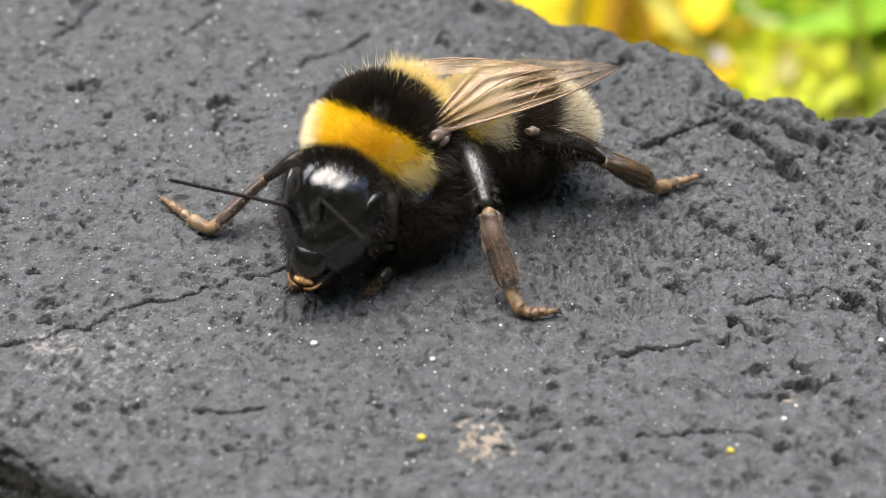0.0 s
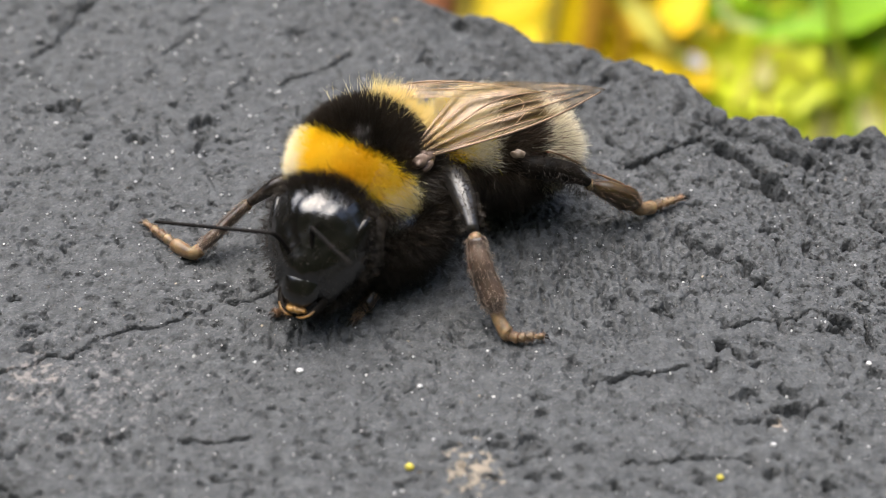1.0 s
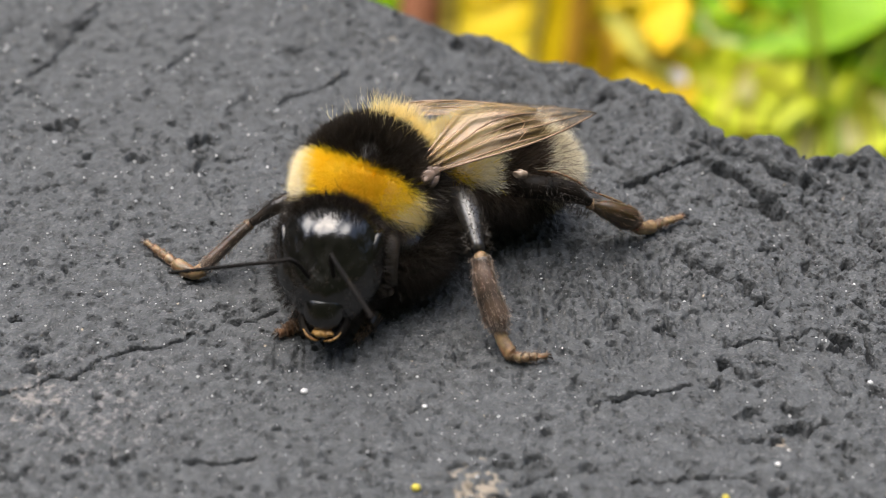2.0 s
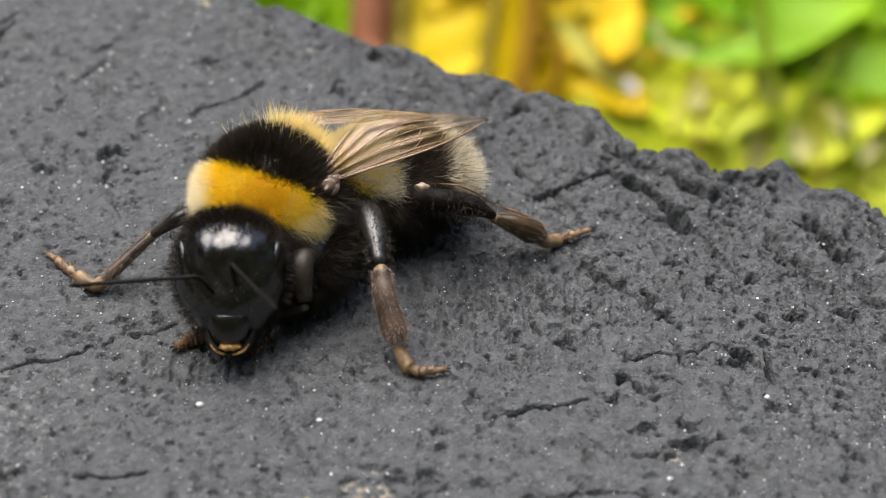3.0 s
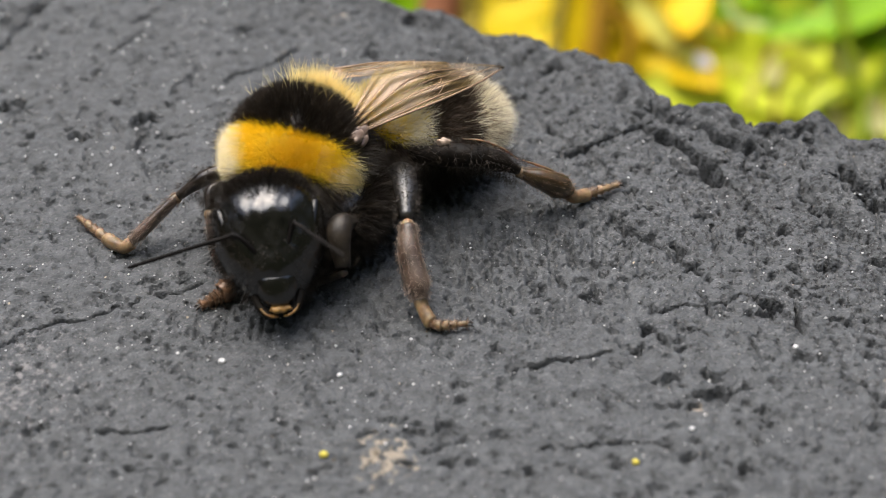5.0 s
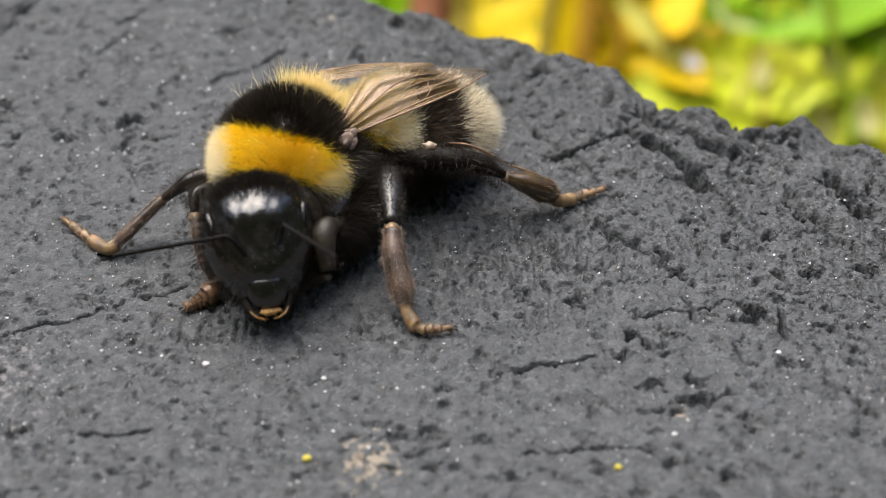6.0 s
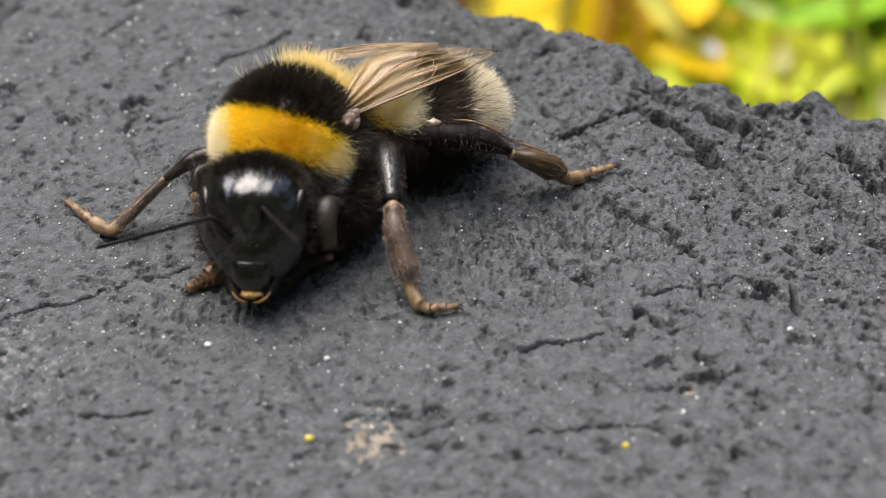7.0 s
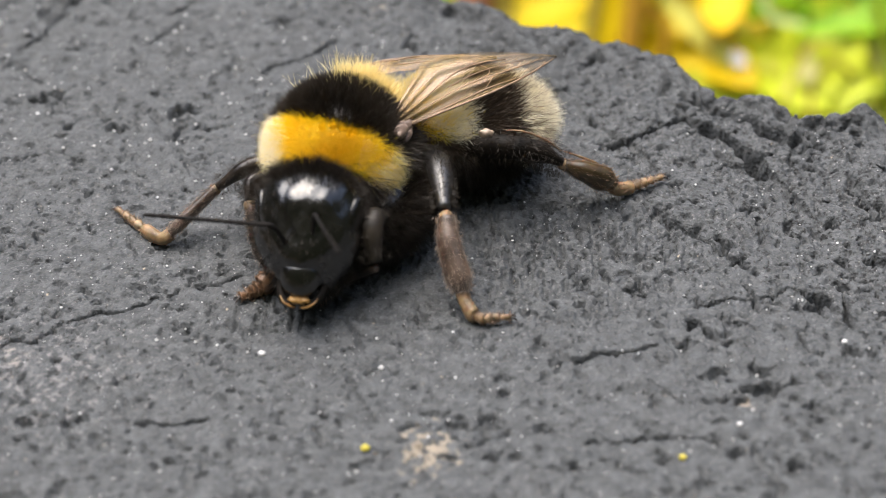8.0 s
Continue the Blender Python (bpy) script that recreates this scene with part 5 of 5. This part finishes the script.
# ---------------------------------------------------------------- what moves
def motions():
    """Body, head, feelers and wings, each in the space of what carries it (millimetres and degrees)."""
    mm = lambda x, y, z, *turn: pose(x * MM, y * MM, z * MM, *turn)
    walk(thorax, [
        (0.0, mm(-0.68, 0.03, 4.10, 0.0, 8.0, -122.8)),
        (0.5, mm(-0.72, 0.00, 4.10, 0.0, 8.0, -123.0)),
        (1.0, mm(-0.74, -0.02, 4.10, 0.0, 8.0, -122.5)),
        (2.5, mm(-0.66, 0.15, 4.10, 0.0, 8.0, -116.2)),
        (3.0, mm(-0.75, 0.17, 4.10, 0.0, 8.0, -113.5)),
        (3.5, mm(-0.62, 0.24, 4.10, 0.0, 8.0, -110.3)),
        (4.0, mm(-0.53, 0.02, 4.10, 0.0, 8.0, -110.6)),
        (4.5, mm(-0.52, 0.06, 4.10, 0.0, 8.0, -109.7)),
        (5.0, mm(-0.47, 0.22, 4.10, 0.0, 8.0, -107.3)),
        (6.5, mm(-0.30, 0.26, 4.10, 0.0, 8.0, -107.1)),
        (7.0, mm(-0.33, 0.08, 4.10, 0.0, 8.0, -108.0)),
        (7.5, mm(-0.40, -0.04, 4.10, 0.0, 8.0, -107.5)),
        (8.0, mm(-0.35, 0.00, 4.10, 0.0, 8.0, -108.6)),
    ])
    walk(abdomen, [
        (0.0, mm(4.91, 2.55, 3.10, 0.0, -6.0, -173.1)),
        (0.5, mm(4.87, 2.60, 3.10, 0.0, -6.0, -173.1)),
        (1.0, mm(4.92, 2.60, 3.10, 0.0, -6.0, -172.6)),
        (2.5, mm(4.92, 2.80, 2.90, 0.0, -6.0, -170.1)),
        (3.0, mm(4.74, 3.01, 2.90, 0.0, -6.0, -168.1)),
        (3.5, mm(4.84, 3.41, 2.90, 0.0, -6.0, -166.1)),
        (4.0, mm(4.93, 3.11, 2.90, 0.0, -6.0, -166.6)),
        (4.5, mm(4.93, 3.21, 2.90, 0.0, -6.0, -166.1)),
        (5.0, mm(4.92, 3.67, 2.90, 0.0, -6.0, -164.1)),
        (6.5, mm(4.99, 3.60, 2.90, 0.0, -6.0, -164.1)),
        (7.0, mm(5.06, 3.31, 2.90, 0.0, -6.0, -165.6)),
        (7.5, mm(5.03, 3.24, 2.90, 0.0, -6.0, -166.1)),
        (8.0, mm(5.04, 3.26, 2.90, 0.0, -6.0, -166.1)),
    ])
    walk(head, [
        (0.0, mm(-2.62, -4.18, 3.05, 0.0, -30.0, -114.2)),
        (0.5, mm(-2.59, -4.18, 3.05, 0.0, -30.0, -112.5)),
        (1.0, mm(-2.45, -4.25, 3.05, 0.0, -30.0, -110.9)),
        (2.5, mm(-2.06, -4.33, 3.05, 0.0, -30.0, -91.2)),
        (3.0, mm(-1.99, -4.33, 3.05, 0.0, -30.0, -89.0)),
        (3.5, mm(-1.65, -4.55, 3.05, 0.0, -30.0, -82.6)),
        (4.0, mm(-1.57, -4.56, 3.05, 0.0, -30.0, -90.5)),
        (4.5, mm(-1.44, -4.58, 3.05, 0.0, -30.0, -86.7)),
        (5.0, mm(-1.16, -4.71, 3.05, 0.0, -30.0, -79.6)),
        (6.5, mm(-0.99, -4.67, 3.05, 0.0, -30.0, -78.1)),
        (7.0, mm(-1.23, -4.83, 3.05, 0.0, -30.0, -92.3)),
        (7.5, mm(-1.27, -4.65, 3.05, 0.0, -30.0, -94.0)),
        (8.0, mm(-1.27, -4.64, 3.05, 0.0, -30.0, -98.2)),
    ])
    walk(antenna_right, [
        (0.0, mm(1.50, -0.45, -0.35, 11.7, -37.7, -14.1)),
        (0.5, mm(1.50, -0.45, -0.35, 10.2, -34.6, -14.6)),
        (1.0, mm(1.50, -0.45, -0.35, 17.9, -38.4, -20.8)),
        (2.5, mm(1.50, -0.45, -0.35, 23.2, -38.9, -35.6)),
        (3.0, mm(1.50, -0.45, -0.35, 14.7, -37.9, -31.0)),
        (3.5, mm(1.50, -0.45, -0.35, 30.0, -48.6, -55.3)),
        (4.0, mm(1.50, -0.45, -0.35, 22.7, -46.5, -37.1)),
        (4.5, mm(1.50, -0.45, -0.35, 19.7, -42.4, -40.6)),
        (5.0, mm(1.50, -0.45, -0.35, 30.0, -48.6, -59.7)),
        (5.2, mm(1.50, -0.45, -0.35, 18.3, -47.0, -52.4)),
        (6.3, mm(1.50, -0.45, -0.35, 21.0, -53.1, -52.4)),
        (6.5, mm(1.50, -0.45, -0.35, 17.9, -49.9, -46.6)),
        (7.0, mm(1.50, -0.45, -0.35, 32.3, -44.7, -44.6)),
        (7.3, mm(1.50, -0.45, -0.35, 7.5, -35.8, -13.1)),
        (7.5, mm(1.50, -0.45, -0.35, 4.4, -36.7, -14.6)),
        (8.0, mm(1.50, -0.45, -0.35, 7.9, -38.8, -17.7)),
    ])
    walk(antenna_left, [
        (0.0, mm(1.50, 0.42, -0.45, -26.0, -73.1, -20.1)),
        (0.5, mm(1.50, 0.42, -0.45, -26.2, -72.8, -21.5)),
        (1.0, mm(1.50, 0.42, -0.45, -23.5, -72.9, -27.8)),
        (2.5, mm(1.50, 0.42, -0.45, -52.7, -59.3, -17.5)),
        (3.0, mm(1.50, 0.42, -0.45, -40.2, -67.6, -28.3)),
        (3.5, mm(1.50, 0.42, -0.45, -116.1, -65.4, 44.1)),
        (5.2, mm(1.50, 0.42, -0.45, -135.3, -70.6, 61.4)),
        (6.5, mm(1.50, 0.42, -0.45, -135.3, -70.6, 61.4)),
        (7.0, mm(1.50, 0.42, -0.45, -85.5, -78.1, 18.8)),
        (8.0, mm(1.50, 0.42, -0.45, -85.5, -78.1, 18.8)),
    ])
    walk(wing_left, [
        (0.0, mm(-0.75, 2.60, 0.85, 0.0, 11.5, -2.7)),
        (1.0, mm(-0.75, 2.60, 0.85, 0.0, 11.0, -2.6)),
        (2.5, mm(-0.75, 2.60, 0.85, 0.0, 2.0, -1.2)),
        (3.5, mm(-0.75, 2.60, 0.85, 0.0, 1.8, -1.5)),
        (5.0, mm(-0.75, 2.60, 0.85, 0.0, -0.7, -0.3)),
        (6.5, mm(-0.75, 2.60, 0.85, 0.0, -2.4, 1.5)),
        (8.0, mm(-0.75, 2.60, 0.85, 0.0, 2.7, -1.9)),
    ])
    walk(wing_right, [
        (0.0, mm(-0.75, -2.50, 1.00, 0.0, 6.9, -2.7)),
        (1.0, mm(-0.75, -2.50, 1.00, 0.0, 6.6, -2.6)),
        (2.5, mm(-0.75, -2.50, 1.00, 0.0, 1.2, -1.2)),
        (3.5, mm(-0.75, -2.50, 1.00, 0.0, 1.1, -1.5)),
        (5.0, mm(-0.75, -2.50, 1.00, 0.0, -0.4, -0.3)),
        (6.5, mm(-0.75, -2.50, 1.00, 0.0, -1.4, 1.5)),
        (8.0, mm(-0.75, -2.50, 1.00, 0.0, 1.6, -1.9)),
    ])
    walk(leg_fore_left, [
        (0.0, mm(-1.65, -4.05, 0.65, 0.0, 0.0, 0.0)),
        (1.0, mm(-1.60, -4.07, 0.65, 0.0, 0.0, 0.0)),
        (2.5, mm(-0.85, -4.05, 0.65, 0.0, 0.0, 0.0)),
        (3.5, mm(-0.20, -4.40, 0.65, 0.0, 0.0, 0.0)),
        (5.0, mm(0.23, -4.78, 0.65, 0.0, 0.0, 0.0)),
        (6.5, mm(0.23, -4.80, 0.65, 0.0, 0.0, 0.0)),
        (8.0, mm(-0.15, -5.00, 0.65, 0.0, 0.0, 0.0)),
    ])
    walk(leg_mid_left, [
        (0.0, mm(4.90, -5.80, 0.95, 7.5, -0.7, 7.8)),
        (1.0, mm(4.90, -5.80, 0.95, 7.5, -0.7, 7.8)),
        (2.5, mm(4.90, -5.80, 0.95, 3.8, -0.4, 3.9)),
        (3.0, mm(4.90, -5.80, 0.95, 2.8, -0.3, 2.9)),
        (3.5, mm(4.90, -5.80, 0.95, 0.0, 0.0, 0.0)),
        (4.0, mm(4.90, -5.80, 0.95, 1.4, -0.1, 1.5)),
        (4.5, mm(4.90, -5.80, 0.95, 0.5, -0.0, 0.5)),
        (5.0, mm(4.90, -5.80, 0.95, -2.4, 0.2, -2.4)),
        (6.5, mm(4.90, -5.80, 0.95, -1.9, 0.2, -1.9)),
        (7.0, mm(4.90, -5.80, 0.95, 0.5, -0.0, 0.5)),
        (7.5, mm(4.90, -5.80, 0.95, 0.9, -0.1, 1.0)),
        (8.0, mm(4.90, -5.80, 0.95, 0.9, -0.1, 1.0)),
    ])


motions()
